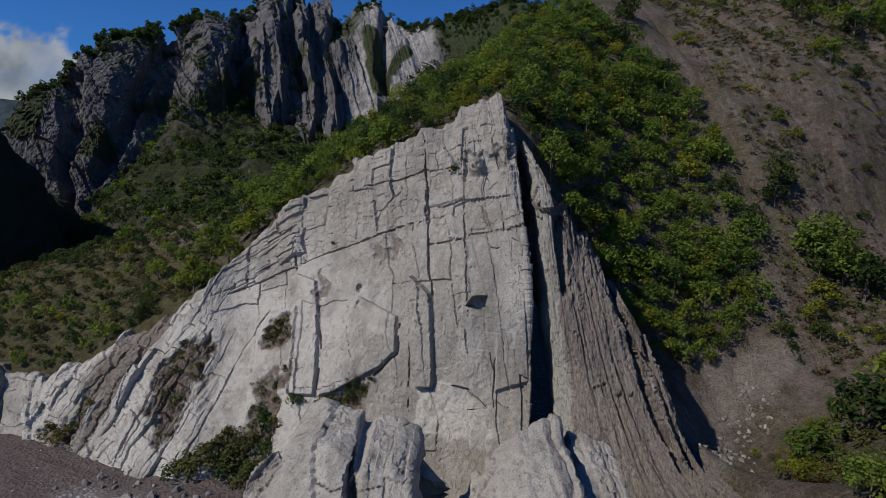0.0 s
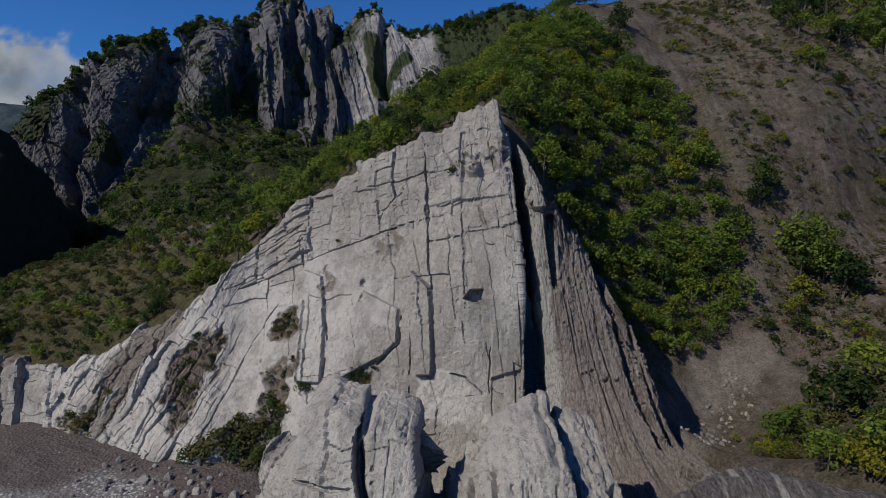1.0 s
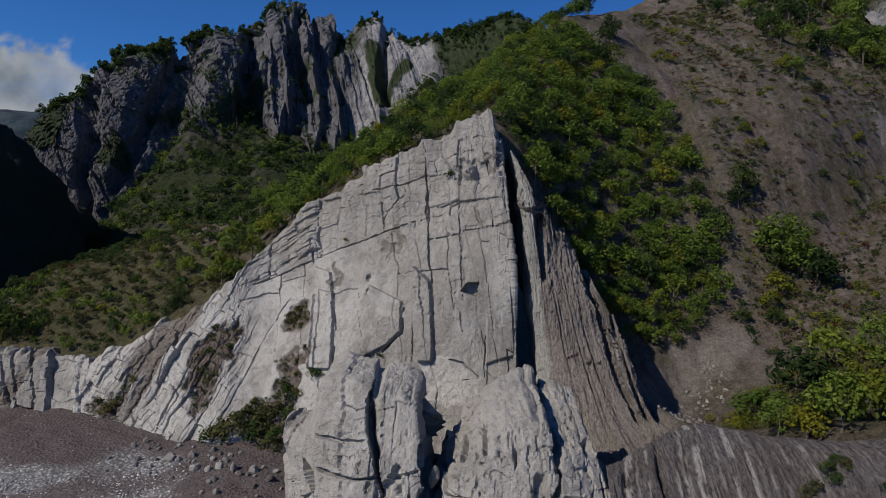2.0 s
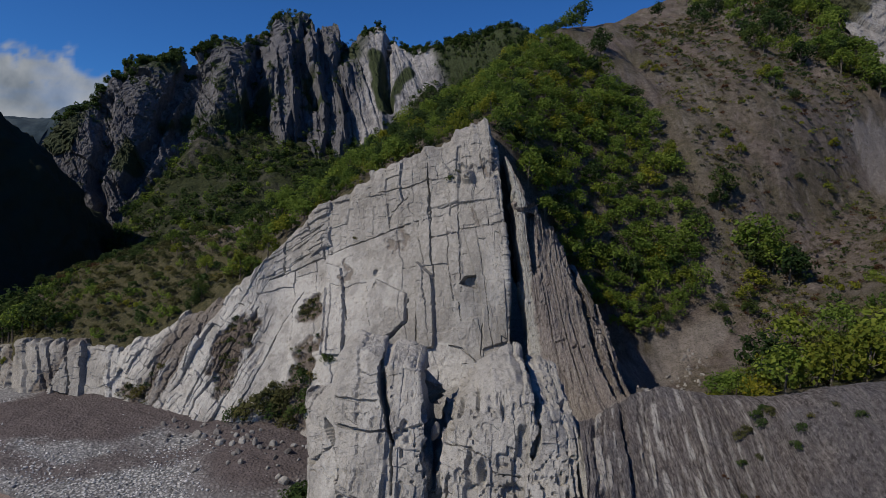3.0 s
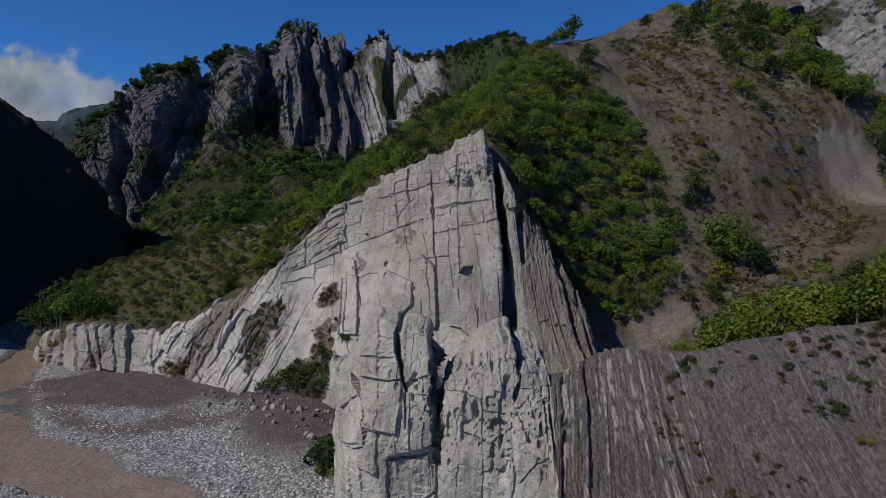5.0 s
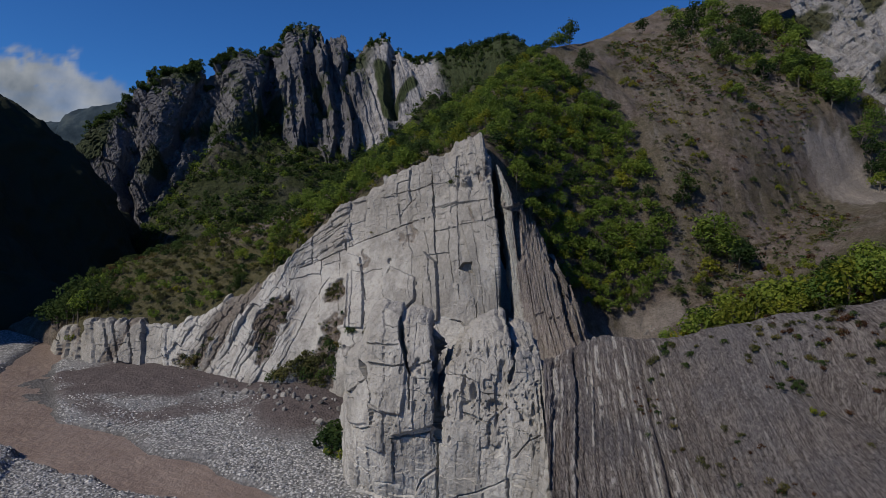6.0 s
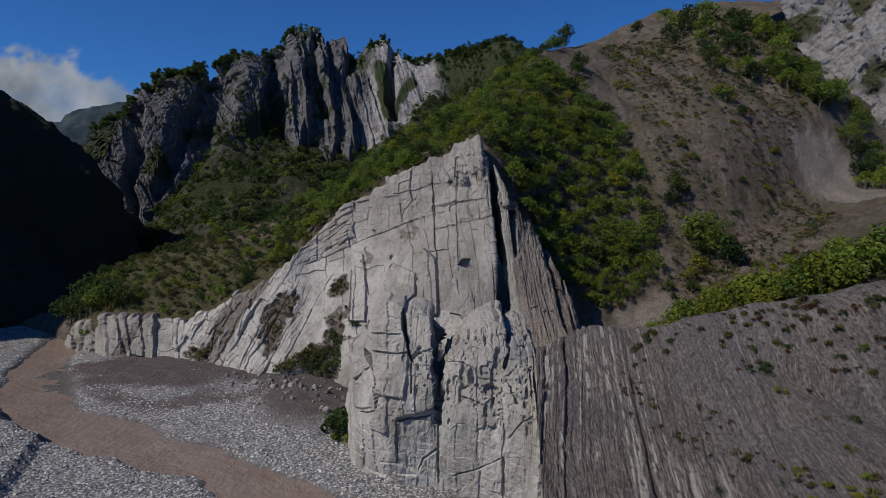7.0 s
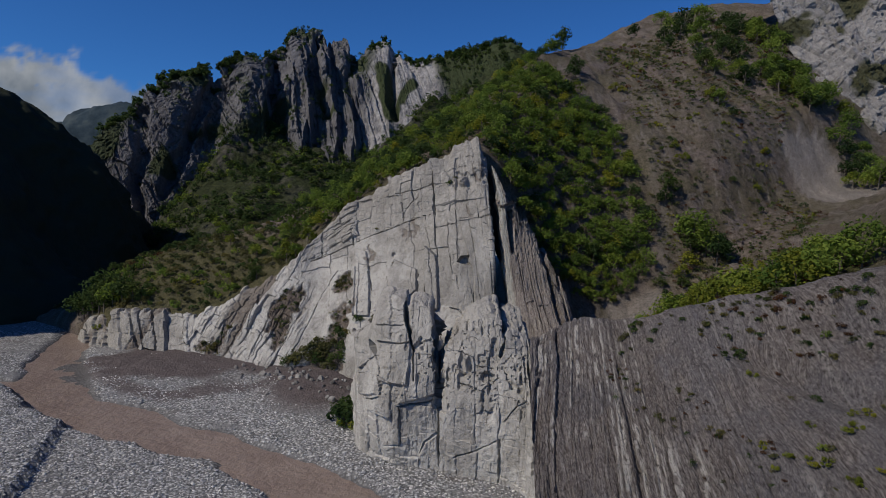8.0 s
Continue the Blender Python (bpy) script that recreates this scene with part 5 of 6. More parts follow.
BUSHES = [
    tree_thing("shrub", 11, 2.6, 1.8, 480, leaf_green, "rounded green shrub on the hillside", "shrub", "shrubs of the hillside", clumps=9, size=0.17, low=0.0),
    tree_thing("shrub", 12, 2.2, 1.7, 440, leaf_yellow, "yellow-green shrub on the hillside", "shrub", "shrubs of the hillside", clumps=8, size=0.17, low=0.0),
    tree_thing("shrub", 13, 2.0, 1.6, 420, leaf_dry, "dry olive-brown shrub on the hillside", "shrub", "shrubs of the hillside", clumps=8, size=0.16, low=0.0),
    tree_thing("shrub", 14, 1.8, 1.6, 400, leaf_russet, "russet autumn shrub on the hillside", "shrub", "shrubs of the hillside", clumps=8, size=0.16, low=0.0),
    tree_thing("shrub", 15, 2.4, 1.8, 440, leaf_dark, "dark green shrub on the hillside", "shrub", "shrubs of the hillside", clumps=9, size=0.17, low=0.0),
]
rng = np.random.default_rng(7)


def pick(options, weights):
    return options[rng.choice(len(options), p=np.array(weights) / sum(weights))]


def crown_cover(name, places, seeds, scale, label, share=0.48, swell=1.2):
    """Crowns too many to count, one mesh for each kind of leaf."""
    r = np.random.default_rng(len(places))
    sets = {}
    for p in places:
        blades, material = CROWNS[seeds[r.integers(len(seeds))]]
        a, s = r.uniform(0, 6.28), scale * (0.6 + 0.9 * r.random() ** 2)
        turn = np.array([(math.cos(a), -math.sin(a), 0), (math.sin(a), math.cos(a), 0), (0, 0, 1)])
        half = blades[r.permutation(len(blades))[:int(len(blades) * share)]]
        mid = half.mean(axis=1, keepdims=True)
        blades = (mid + (half - mid) * swell) @ turn.T * s + np.array(p)
        sets.setdefault(material, []).append((blades, np.full(len(blades), r.random())))
    for material, parts in sets.items():
        tagged(new(name, quads_mesh(name, np.concatenate([b for b, _ in parts]), material, np.concatenate([t for _, t in parts]))), label, "trees", kind="stuff")


def clustered(places, scale, seed, least=0.0):
    """Those places that fall into uneven clusters."""
    return [p for p in places if fbm(np.array([p[0] * scale]), np.array([p[1] * scale]), seed=seed, octaves=3)[0] > least]


def grounded(places, key="hillside"):
    return [tuple(p) for p in (drop(x, y, key)[0] for x, y in places) if p]


# the wood in the gully
GULLY = [(9, 118), (12, 138), (17, 158), (26, 184), (34, 186), (42, 176), (52, 174), (60, 162), (63, 140), (60, 125), (51, 118), (43, 114), (36, 112), (30, 112), (22, 113), (15, 118)]
places = scatter(GULLY, 2.35, rng, 14000, 520)
for k, (x, y) in enumerate(places[:80]):
    plant(pick(TREES, (4, 3, 4, 1.2 + 1.5 * (y < 125), 1.4)), x, y, "hillside", rng, 1.08)
crown_cover("wood", grounded(places[80:]), (1, 2, 3, 1, 2, 3, 4, 5), 0.95, "dense green crowns of the gully wood", 0.65, 1.05)

# the ridge crest over the wall
RIDGE = [(-44, 124), (-30, 122), (-12, 117), (3, 117), (10, 124), (14, 150), (26, 190), (44, 214), (38, 226), (20, 214), (4, 192), (-14, 176), (-34, 168), (-56, 164), (-62, 140)]
places = scatter(RIDGE, 2.9, rng, 8000, 330)
for k, (x, y) in enumerate(places[:50]):
    t = plant(pick(TREES, (3, 3, 2, 1.6, 3)), x, y, "hillside", rng, 1.05)
    if t:
        tagged(t, ridge_label, group="trees of the ridge")
crown_cover("ridge_wood", grounded(places[50:]), (1, 5, 3, 4, 5, 5, 2), 0.85, "green and yellow crowns along the ridge", 0.6, 1.15)

# the bank above the left end of the wall
BANK = [(-64, 118), (-46, 118), (-52, 135), (-66, 158), (-100, 168), (-134, 168), (-144, 152), (-122, 137), (-104, 122), (-76, 116)]
places = scatter(BANK, 2.3, rng, 9000, 480)
for k, (x, y) in enumerate(places[:72]):
    if k < 14:
        t = plant(pick(TREES, (1.5, 1.5, 1, 0.8, 5)), x, y, "hillside", rng, 0.8)
        if t:
            tagged(t, "low green tree on the grassy bank", group="trees of the bank")
    else:
        t = plant(pick(BUSHES, (2, 0.8, 4, 0.3, 4)), x, y, "hillside", rng, 1.25)
        if t:
            tagged(t, group="shrubs of the bank")
crown_cover("bank_scrub", grounded(places[72:]), (11, 13, 13, 13, 13, 13, 15, 15, 15), 1.0, "low mixed scrub on the bank", 0.4, 1.4)
# the fringe of trees along the brink
for x, y, k, s in [(-44.5, 120.5, 3, 1.0), (-47.5, 118, 0, 1.0), (-50.5, 119, 3, 1.1), (-53, 121, 2, 0.7), (-38, 128, 0, 0.95), (-41, 127, 1, 0.8), (-33, 124, 3, 0.7), (-30, 123, 1, 0.65), (-27, 124, 3, 0.8), (-20, 121, 0, 0.8), (-16, 120, 2, 0.8), (-11, 119, 3, 0.7), (-6, 119, 2, 0.8), (-2, 118, 3, 0.7), (1, 118, 3, 0.6), (-62, 119, 4, 0.6), (-66, 119, 0, 0.5), (-100, 123, 4, 1.3), (-104, 124, 4, 1.5), (-108, 126, 0, 1.6), (-112, 128, 4, 1.6), (-116, 132, 4, 1.7), (-120, 135, 4, 1.7), (-124, 137, 4, 1.7), (-110, 131, 4, 1.5), (-118, 138, 4, 1.7), (-128, 140, 4, 1.7), (-96, 121, 4, 0.7)]:
    t = plant(TREES[k], x, y, "hillside", rng, s)
    if t:
        tagged(t, "bushy tree at the brink of the rock wall", group="trees of the brink")

# scattered shrubs on the brown slope
for x, y in scatter([(66, 120), (66, 150), (68, 185), (60, 215), (70, 250), (110, 280), (150, 290), (150, 230), (136, 190), (120, 170), (118, 140), (100, 118), (80, 105)], 7.5, rng, 5000, 62):
    low = y < 165
    plant(pick(BUSHES, (1.2, 1.2, 4, 1.6, 1)), x, y, "hillside", rng, 0.6 if low else 0.8)
places = scatter([(62, 112), (66, 150), (66, 185), (60, 215), (70, 250), (110, 280), (150, 290), (152, 235), (138, 192), (120, 170), (122, 140), (100, 116), (80, 102)], 1.5, rng, 16000, 1300)
crown_cover("slope_scrub", grounded(clustered(places, 0.06, 221, -0.75)), (12, 13, 13, 13, 14, 15, 15), 0.75, "small dry shrubs strewn over the brown slope", 0.16, 1.8)
places = scatter([(62, 108), (62, 150), (62, 185), (58, 215), (70, 250), (110, 280), (150, 290), (156, 240), (140, 192), (120, 170), (124, 140), (104, 112), (80, 96)], 0.9, rng, 22000, 2600)
crown_cover("slope_tufts", grounded(clustered(places, 0.09, 222, -0.1)), (13, 13, 14, 15, 13, 11), 0.42, "dry tufts and low weeds on the brown slope", 0.06, 2.2)


# single trees on the brown slope
for x, y, s, k in [(71.3, 144, 1.5, 4), (70, 142, 1.2, 4), (77.4, 134, 1.9, 2), (80, 131, 1.8, 0), (75, 131, 1.6, 4), (82, 127, 1.6, 4), (73.5, 127, 1.3, 3), (79, 136, 1.7, 0), (84, 130, 1.4, 4), (70.5, 123, 1.1, 3), (99.5, 177.5, 1.3, 1), (64.4, 186, 0.9, 3), (46, 188, 1.5, 4), (69, 118.6, 1.1, 4), (137, 213, 1.7, 0), (133, 205, 1.5, 4), (142, 242, 2.2, 0), (150, 236, 2.0, 0), (130, 240, 1.7, 4), (120, 236, 1.5, 4), (112, 240, 1.5, 0), (104.6, 204.8, 1.4, 4), (98, 238, 1.5, 4), (132, 197, 1.7, 0), (46, 226, 1.5, 4), (128, 225, 1.4, 4), (140, 222, 1.7, 0), (145, 250, 2.2, 0), (136, 252, 1.9, 4), (150, 262, 2.2, 0), (124, 215, 1.3, 4)]:
    t = plant(TREES[k], x, y, "hillside", rng, s)
    if t:
        tagged(t, "single leafy tree on the bare brown slope", group="trees of the brown slope")
for x, y, s, k in [(122.5, 329, 2.2, 0), (118, 295, 2.2, 0), (117, 270, 2.0, 4), (118.4, 252, 2.0, 0), (135.7, 262, 2.4, 4), (125.8, 235, 1.9, 4), (118.5, 223.6, 1.7, 4), (105.2, 212.5, 1.5, 4), (107.3, 202.8, 1.5, 0), (119, 206.6, 1.6, 0), (120, 202, 1.6, 4), (130, 210, 1.7, 0), (133, 207.6, 1.7, 1), (141.5, 213, 1.8, 0), (144.6, 210.6, 1.8, 1), (142, 197.5, 1.6, 0), (143, 193, 1.7, 2), (150.6, 199, 1.8, 0), (151.6, 248.6, 2.2, 4), (161, 258, 2.2, 0), (150, 266, 2.2, 4), (126.6, 276.5, 2.2, 0), (98, 298, 1.6, 4), (104, 262, 1.6, 4), (110, 256, 1.8, 4), (98.2, 181, 1.3, 3), (62, 187, 0.9, 3), (77.6, 158.3, 0.55, 3), (80.2, 155, 0.6, 3), (106, 155, 0.6, 3), (96.5, 153, 0.6, 4), (103, 171, 0.7, 4), (114, 167, 0.8, 3), (44, 185, 1.2, 4)]:
    t = plant(TREES[k], x, y, "hillside", rng, s)
    if t:
        tagged(t, "leafy tree among scrub on the upper brown slope", group="trees of the brown slope")
for x, y in scatter([(130, 200), (142, 190), (147, 180), (146, 160), (144, 150), (152, 148), (160, 170), (166, 192), (150, 215), (138, 222)], 3.8, rng, 2000, 28):
    t = plant(pick(TREES, (3, 3, 2, 1, 2)), x, y, "hillside", rng, 1.5)
    if t:
        tagged(t, "green tree beside the pale scree scar", group="trees of the brown slope")

# shrubs and yellow bushes behind the shale crest
for x, y, k, s in [(46, 50, 3, 1.05), (49, 48, 3, 1.15), (52, 47, 3, 1.2), (55, 46, 3, 1.25), (58, 45, 0, 1.35), (61, 44, 3, 1.35), (64, 43, 2, 1.4), (67, 42, 0, 1.35), (70, 41, 2, 1.3), (43, 54, 0, 1.0), (47, 54, 3, 1.2), (51, 53, 3, 1.3), (55, 52, 0, 1.4), (60, 50, 3, 1.5), (65, 49, 0, 1.6), (70, 47, 0, 1.7), (41, 57, 3, 0.8), (40, 61, 2, 0.9), (44, 60, 4, 1.0), (49.8, 87, 0, 1.45), (57, 87, 4, 1.6), (64, 92, 0, 1.3), (46, 80, 3, 0.7), (68, 84, 0, 1.5), (47, 96, 3, 0.35), (62.6, 120.5, 4, 0.9), (60, 78, 3, 1.2), (28.3, 75.5, 3, 0.35), (74, 60, 0, 1.4), (72, 66, 4, 1.3), (66, 58, 3, 1.2), (60, 58, 0, 1.1)]:
    t = plant(TREES[k], x, y, "hillside", rng, s)
    if t:
        tagged(t, "bushy yellow-green tree behind the shale crest", group="bushes behind the shale crest")
for x, y in scatter([(40, 62), (46, 53), (60, 42), (72, 36), (84, 50), (80, 90), (100, 118), (90, 124), (64, 106), (46, 90)], 3.8, rng, 3000, 42):
    plant(pick(BUSHES, (2, 4, 3, 0.8, 1)), x, y, "hillside", rng, 1.2)

places = scatter([(41, 62), (46, 54), (62, 42), (86, 46), (84, 90), (66, 104), (47, 92)], 1.5, rng, 6000, 420)
crown_cover("mound_scrub", grounded(clustered(places, 0.08, 223, -0.6)), (11, 12, 13, 13, 13, 14), 0.8, "low mixed scrub on the mound behind the shale", 0.3, 1.5)

# shrubs on the shale
SHALE_SPOTS = [(31.6, 36.2, 2), (28.4, 34.1, 4), (29.5, 33.5, 2), (43.8, 15.4, 3), (45.6, 21.0, 2), (47.4, 20.1, 3), (40.6, 15.9, 1), (25.5, 28.6, 2), (34.5, 10.4, 2), (33.1, 21.2, 2), (33.5, 18.2, 4), (37.2, 5.3, 1), (36.9, 1.8, 1), (38.4, 2.2, 1), (40.0, 1.1, 1), (42.2, 0.9, 2), (39.9, -0.3, 1), (42.0, -3.5, 1), (50.8, 8.9, 4), (50.3, 11.3, 2), (42.8, 10.5, 2), (38.5, 26.0, 2), (40.7, 21.7, 2)]
for x, y, k in SHALE_SPOTS:
    t = plant(BUSHES[k], x, y, "shale_slope", rng, 0.36)
    if t:
        tagged(t, group="shrubs of the shale slope")
cluster_rng = np.random.default_rng(77)
for cx, cy, n, wide, kinds in ((44, 22, 9, 1.8, (2, 3, 4)), (46.5, 24, 8, 1.6, (3, 3, 2)), (51, 16, 9, 2.2, (4, 4, 2)), (30.5, 36.5, 6, 1.3, (4, 2, 2)), (34.5, 33, 6, 1.5, (2, 4, 2)), (40, 27.5, 7, 2.0, (2, 2, 3)), (54, 10, 8, 2.2, (4, 2, 2)), (42, -1, 9, 2.4, (1, 0, 1)), (49, 3, 7, 2.0, (2, 4, 1))):
    for _ in range(n):
        t = plant(BUSHES[kinds[cluster_rng.integers(3)]], cx + cluster_rng.normal() * wide, cy + cluster_rng.normal() * wide, "shale_slope", cluster_rng, 0.42)
        if t:
            tagged(t, group="shrubs of the shale slope")
SHALE_AREA = [(24, 42), (30, 38), (43, 29), (56, 13), (62, 2), (52, -12), (40, -6), (30, 6), (24, 24)]
places = scatter(SHALE_AREA, 0.9, rng, 9000, 420)
for x, y in clustered(places, 0.12, 203, 0.25)[:40]:
    t = plant(pick(BUSHES, (0.3, 0.8, 4, 3, 2)), x, y, "shale_slope", rng, 0.24 + 0.2 * (x > 42))
    if t:
        tagged(t, group="shrubs of the shale slope")
crown_cover("shale_scrub", grounded(clustered(places[34::2], 0.12, 203, 0.1), "shale_slope"), (13, 13, 14, 14, 15), 0.34, "tiny dry russet and olive shrubs on the shale", 0.3, 1.5)

# shrubs rooted in the wall
for x, z, k, s in [(-1.5, 54.5, 4, 0.75), (-0.6, 56.5, 2, 0.5), (-22.2, 40.8, 2, 0.6), (-25.4, 16.8, 4, 1.0), (-24.0, 17.3, 4, 0.7), (-12.9, 21.0, 2, 0.7), (-18, 19.5, 2, 0.7), (-30, 12, 4, 1.2), (-31, 9, 2, 1.3), (-37, 7, 2, 1.5), (-39.5, 6.0, 2, 1.5), (-35, 5.0, 4, 1.4), (-33, 7, 2, 1.5), (-29, 6, 4, 1.3), (-41.5, 5, 2, 1.2), (-36, 9, 2, 1.2), (-28.5, 9, 4, 1.1), (-27.5, 13, 2, 0.9), (-43, 4, 4, 1.1), (-32, 4.5, 2, 1.3), (-67, 5, 2, 1.0), (-70, 5, 2, 1.0), (-48, 21, 2, 0.5), (-46, 13, 2, 0.6), (-63, 11, 2, 0.6), (-110, 5, 1, 0.9), (-29, 18, 4, 0.6), (-27.5, 21, 4, 0.5)]:
    p, n, _, _ = LAND["rock_wall"].ray_cast(Vector((x, 20, z)), Vector((0, 1, 0)))
    s = 1.35 * s if z < 14 else s
    if p:
        ob = copy_thing(BUSHES[k], Matrix.Translation(p + Vector((0, 0.15, -0.35))) @ Euler((0.35, 0, rng.uniform(0, 6))).to_matrix().to_4x4())
        ob.scale = (s, s, s)
        tagged(ob, "small shrub rooted in a ledge of the rock wall", group="shrubs of the rock wall")

tuft_rng = np.random.default_rng(41)
tufts = []
for loop in SOIL_PATCHES:
    xs, zs = [p[0] for p in loop], [p[1] for p in loop]
    for _ in range(90):
        x, z = tuft_rng.uniform(min(xs), max(xs)), tuft_rng.uniform(min(zs), max(zs))
        p, n, _, _ = LAND["rock_wall"].ray_cast(Vector((x, 20, z)), Vector((0, 1, 0)))
        if p and in_loop(x, z, loop):
            tufts.append((p.x, p.y + 0.1, p.z - 0.2))
crown_cover("wall_tufts", tufts, (13, 13, 15, 13), 0.5, "dry tufts and weeds in the earthy hollows of the wall", 0.16, 1.7)

# bushes at the foot of the buttress
for x, y, k, s in [(-20.5, 66, 4, 2.5), (-21.5, 63.5, 4, 2.1), (-19.8, 61, 1, 1.6), (-22.5, 68, 4, 1.9)]:
    t = plant(BUSHES[k], x, y, "ground", rng, s)
    if t:
        tagged(t, "large green bush at the foot of the buttress", group="bushes at the foot of the buttress")
for source in TREES + BUSHES:
    for child in list(source.children):
        bpy.data.objects.remove(child)
    bpy.data.objects.remove(source)


# ---- uncountable far bushes ----
def bush_cover(name, spots, size, count, material, label, leaf=0.17):
    r = np.random.default_rng(5)
    out = []
    for p in spots:
        c = np.array(p) + r.normal(size=(4, 3)) * size * 0.5 + np.array((0, 0, size * 0.15))
        out.append(leaves(r, c, np.full(4, size * 0.5), count, size * leaf))
    return tagged(new(name, quads_mesh(name, np.concatenate(out), material, np.repeat(r.random(len(out)), count))), label, "bushes", kind="stuff")


def spots_on(key, n, xr, yr, test, seed):
    r = np.random.default_rng(seed)
    out = []
    while len(out) < n:
        x, y = r.uniform(*xr), r.uniform(*yr)
        if not test(x, y):
            n -= 0.05
            continue
        p, _ = drop(x, y, key)
        if p:
            out.append(tuple(p))
        else:
            n -= 0.05
    return out


clumped = lambda x, y: vnoise(np.array([x * 0.05]), np.array([y * 0.05]), seed=201)[0] > -0.4
bush_cover("slope_bushes", spots_on("far_slope", 820, (-185, 30), (262, 420), clumped, 3), 4.0, 130, leaf_dark, "dark green bushes covering the far slope")
bush_cover("slope_bushes", spots_on("far_slope", 330, (-185, 30), (262, 420), clumped, 4), 3.2, 130, leaf_green, "mid green bushes on the far slope")
bush_cover("crag_bushes", spots_on("mountain_crags", 400, (-240, 60), (310, 460), lambda x, y: clumped(x, y) and not (-75 < x < 0 and y < 425), 6), 2.6, 130, leaf_dark, "dark bushes clinging to the mountain crags")

bush_cover("shoulder_bushes", spots_on("mountain_crags", 230, (-18, 66), (385, 440), lambda x, y: True, 8), 3.0, 110, leaf_dark, "dark green bushes on the far shoulder")

top_rng = np.random.default_rng(31)
crest_x, crest_y = [p[0] for p in SKYLINE], [p[1] for p in SKYLINE]
crest_spots = []
for low, high, n in ((-222, -176, 150), (-170, -150, 60), (-147, -130, 30), (-74, -62, 18), (-52, 40, 130)):
    for _ in range(n):
        x = top_rng.uniform(low, high)
        p, _ = drop(x, np.interp(x, crest_x, crest_y) - top_rng.uniform(-1, 15), "mountain_crags")
        if p:
            crest_spots.append(tuple(p))
bush_cover("crest_bushes", crest_spots, 3.0, 170, leaf_dark, "dark bushes capping the mountain crags", 0.2)


# ---- stones ----
def stone_mesh(name, seed, rough=0.25, detail=2):
    bm = bmesh.new()
    bmesh.ops.create_icosphere(bm, subdivisions=detail, radius=0.5)
    r = np.random.default_rng(seed)
    off = Vector(r.uniform(0, 50, 3))
    axes = [Vector(r.normal(size=3)).normalized() for _ in range(7)]
    reach = r.uniform(0.28, 0.46, 7)
    for v in bm.verts:
        for a, d in zip(axes, reach):
            over = v.co.dot(a) - d
            if over > 0:
                v.co -= a * over
        v.co *= 1 + rough * noise.noise(v.co * 2.2 + off)
    me = bpy.data.meshes.new(name)
    bm.to_mesh(me)
    bm.free()
    me.materials.append(stone_grey)
    return me


def stone_material():
    k = Mat("stone_grey", 0.9)
    c = k.ramp(k.own(), [(0.0, (0.12, 0.112, 0.108)), (0.5, (0.21, 0.20, 0.19)), (1.0, (0.33, 0.32, 0.30))])
    f = k.noise(3.0, 6, 0.7)
    return k.done(k.mix(1.0, c, k.ramp(f, [(0.3, 0.65), (0.7, 1.1)]), "MULTIPLY"), f, 0.6, 0.15)


def pebble_material():
    k = Mat("pebble_grey", 0.9)
    return k.done(k.ramp(k.island(), [(0.0, (0.12, 0.12, 0.125)), (0.35, (0.25, 0.255, 0.265)), (0.75, (0.43, 0.435, 0.44)), (1.0, (0.64, 0.63, 0.62))]))


stone_grey, pebble_grey = stone_material(), pebble_material()
STONES = [stone_mesh("boulder", s) for s in range(6)]
spots = [(-54.6, 95, 1.2), (-48.2, 91, 1.4), (-41.7, 85.5, 2.0), (-39.6, 88, 1.2), (-34.7, 84.2, 1.8), (-33.4, 83, 1.3), (-28.3, 82, 1.4), (-27.9, 85, 1.2), (-26, 74, 1.0), (-35.1, 77.8, 1.1), (-30, 76.5, 1.1), (-44, 90, 1.5), (-46, 89, 1.2), (-37, 87, 1.3), (-31.5, 84.5, 1.5), (-29.8, 80, 1.0)]
for _ in range(70):
    a = rng.random()
    spots.append((-56 + 32 * a + rng.normal() * 2.5, 92 - 14 * a + rng.normal() * 4.0, abs(rng.normal()) * 0.45 + 0.45))
for x, y, s in spots:
    p, n = drop(x, y, "ground")
    ob = new("boulder", STONES[rng.integers(6)])
    ob.location = p + Vector((0, 0, 0.12 * s))
    ob.rotation_euler = tuple(rng.uniform(0, 6.28, 3))
    ob.scale = (s * rng.uniform(0.8, 1.3), s * rng.uniform(0.8, 1.2), s * rng.uniform(0.6, 1.0))
    tagged(ob, "angular grey fallen boulder on the dark mud", "boulder", "boulders at the foot of the wall")
# boulders in the gully behind the shale
for _ in range(110):
    a = rng.random()
    x, y = 36 + 20 * a + rng.normal() * 2.0, 86 + 27 * a + rng.normal() * 2.2
    p, n = drop(x, y)
    if p:
        s = abs(rng.normal()) * 0.4 + 0.3
        ob = new("boulder", STONES[rng.integers(6)])
        ob.location, ob.rotation_euler, ob.scale = p + Vector((0, 0, 0.1 * s)), tuple(rng.uniform(0, 6.28, 3)), (s, s * 1.2, s * 0.8)
        tagged(ob, "grey boulder in the dry gully bed", "boulder", "boulders of the gully")
# the wedged block in the chimney
wedge = tagged(new("wedged_boulder", STONES[2]), "oval boulder wedged in the chimney of the buttress", "boulder")
wedge.location, wedge.rotation_euler, wedge.scale = (-1.3, 45.0, 23.5), (0.15, 0.1, 0.2), (1.1, 1.2, 2.6)


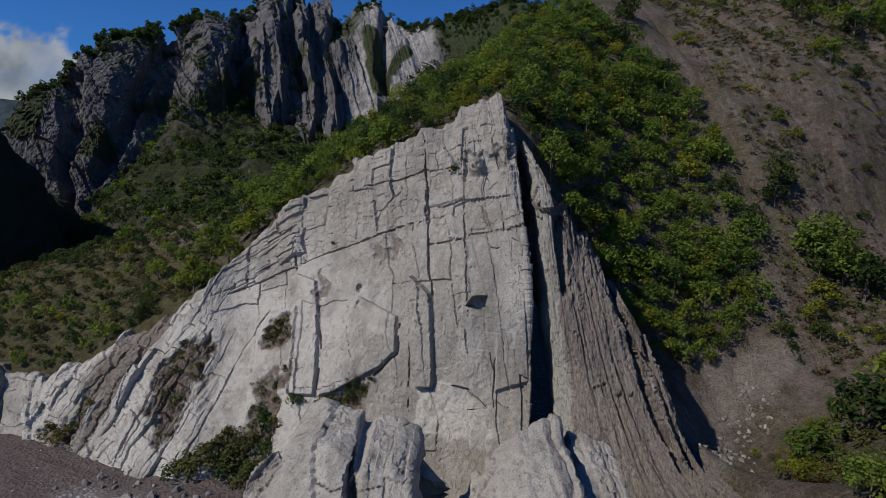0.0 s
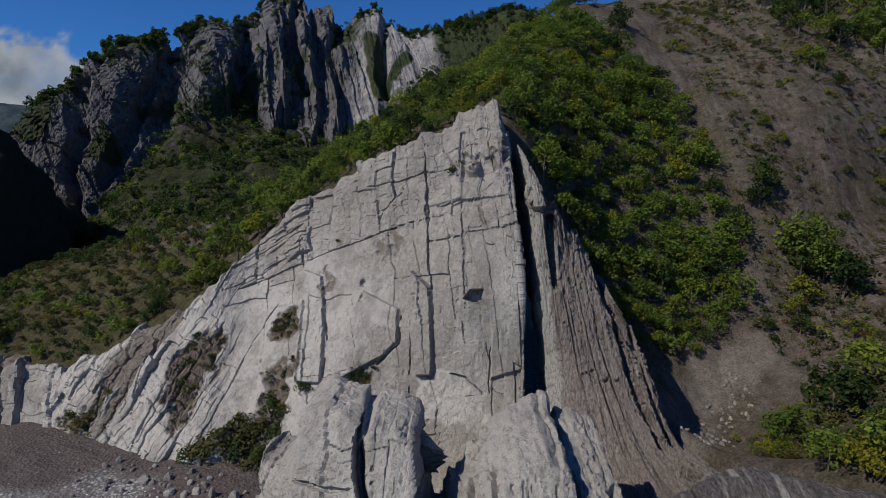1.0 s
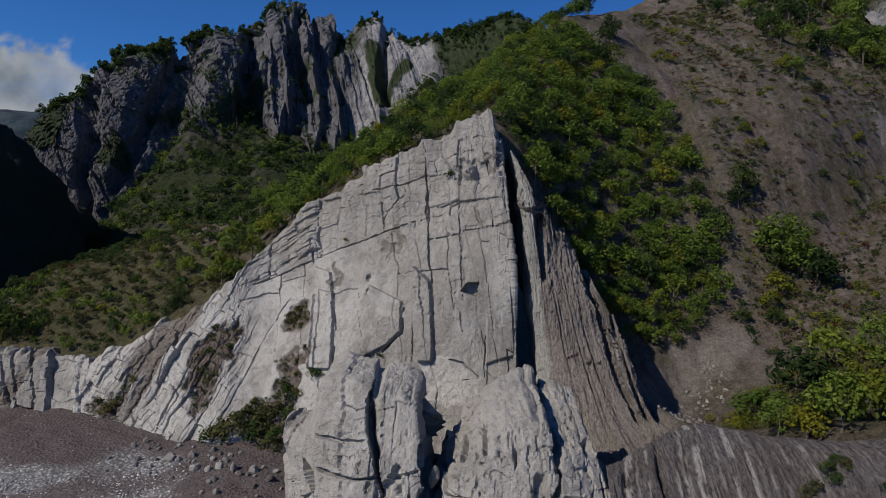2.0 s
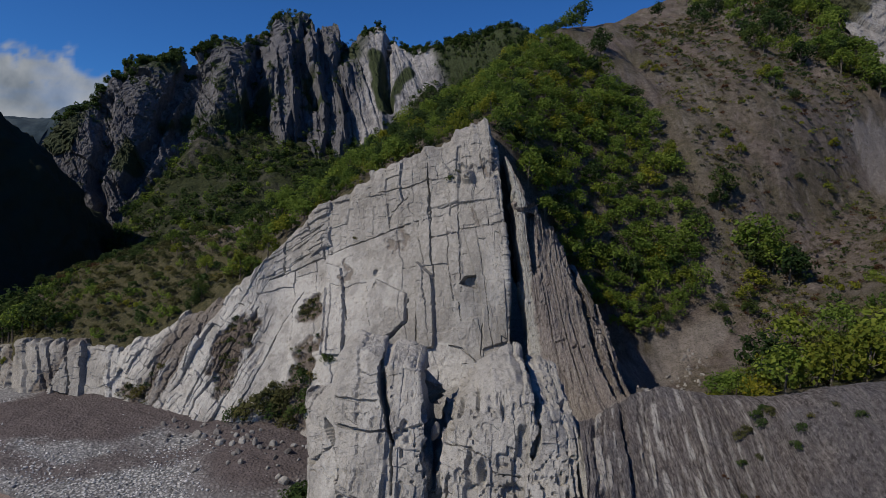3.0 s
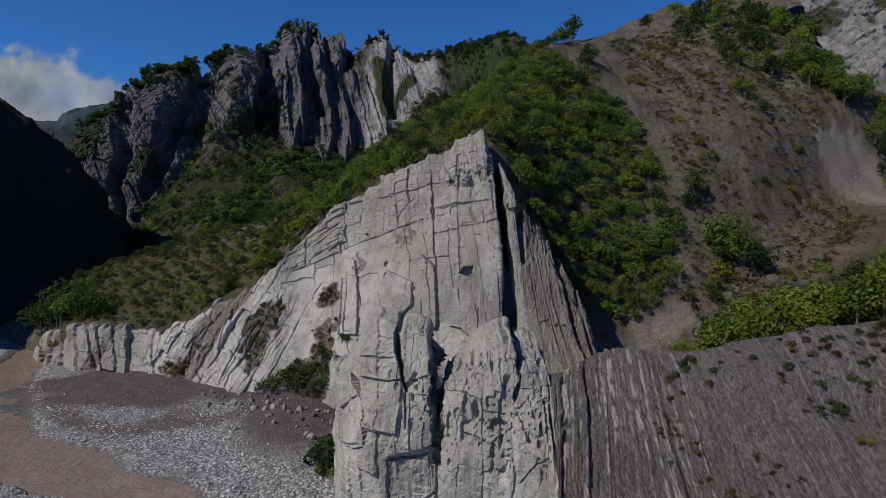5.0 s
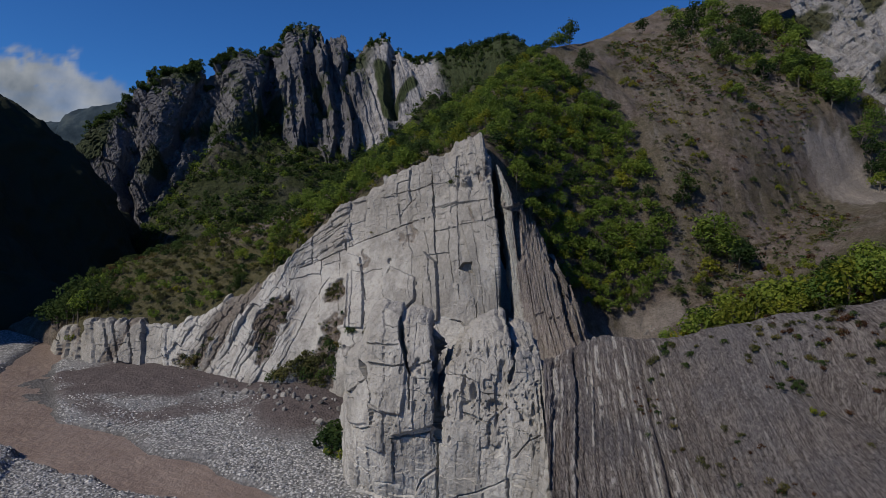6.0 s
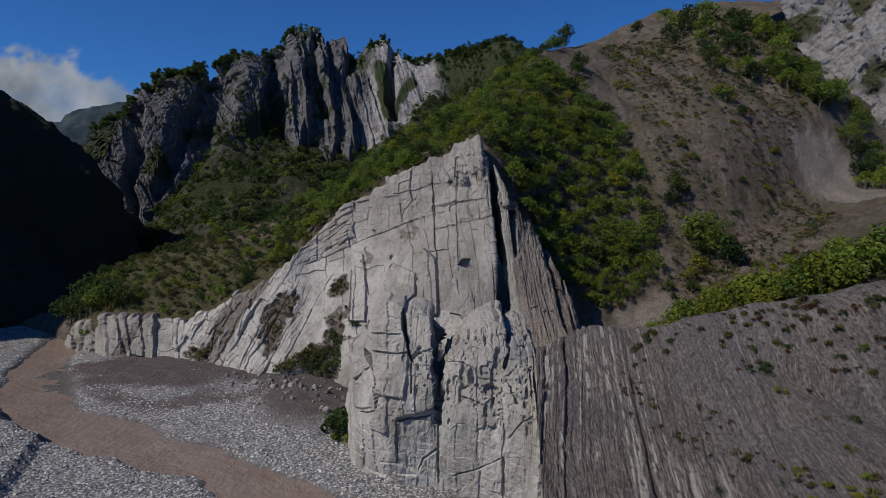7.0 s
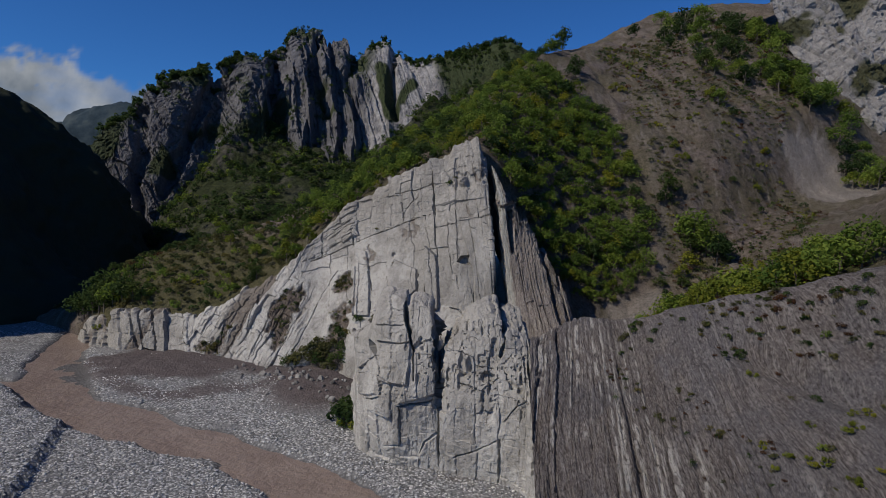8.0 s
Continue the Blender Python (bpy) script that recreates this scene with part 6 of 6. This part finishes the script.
def build_gravel():
    r = np.random.default_rng(12)
    octa = np.array([(1, 0, 0), (0, 1, 0), (-1, 0, 0), (0, -1, 0), (0, 0, 1), (0, 0, -1)], float)
    tri = np.array([(0, 1, 4), (1, 2, 4), (2, 3, 4), (3, 0, 4), (1, 0, 5), (2, 1, 5), (3, 2, 5), (0, 3, 5)])
    n = 42000
    x, y = r.uniform(-125, 14, n), r.uniform(18, 112, n)
    z, channel, fan = bed_height(x, y)
    bar = gravel_bar(x, y)
    mud = smooth(0.25, 0.6, fan) + smooth(15, 9, np.hypot(x + 32, (y - 84) / 1.3)) + 0.9 * (1 - bar) * smooth(0.05, 0.4, fbm(x * 0.05 + y * 0.03, y * 0.12 - x * 0.06, seed=211))
    keep = (channel > 0.6) & (r.random(n) > mud * 0.97) & ~((x > -16) & (y > 46)) & (y < 108)
    x, y, z = x[keep], y[keep], z[keep] + 0.22 * fbm(x[keep] * 0.35, y[keep] * 0.35, seed=121, octaves=4)
    n = len(x)
    size = 0.13 + 0.16 * r.random(n) ** 2.5 + 0.25 * (r.random(n) > 0.97) * r.random(n)
    jit = octa[None] * r.uniform(0.6, 1.3, (n, 6, 1)) + r.normal(size=(n, 6, 3)) * 0.14
    a = r.uniform(0, 6.28, n)
    ca, sa = np.cos(a)[:, None], np.sin(a)[:, None]
    jx, jy = jit[..., 0] * ca - jit[..., 1] * sa, jit[..., 0] * sa + jit[..., 1] * ca
    co = np.stack([jx * 1.2, jy, jit[..., 2] * 0.75], axis=2) * size[:, None, None] + np.stack([x, y, z + 0.05], axis=1)[:, None]
    f = (tri[None] + 6 * np.arange(n)[:, None, None]).reshape(-1, 3)
    me = bpy.data.meshes.new("gravel_stones")
    me.vertices.add(n * 6)
    me.vertices.foreach_set("co", co.reshape(-1).astype(np.float32))
    me.loops.add(f.size)
    me.loops.foreach_set("vertex_index", f.reshape(-1).astype(np.int32))
    me.polygons.add(len(f))
    me.polygons.foreach_set("loop_start", np.arange(0, f.size, 3, dtype=np.int32))
    me.update(calc_edges=True)
    me.materials.append(pebble_grey)
    return me


tagged(new("gravel_stones", build_gravel()), "loose pale grey gravel stones on the river bars", "gravel", kind="stuff")
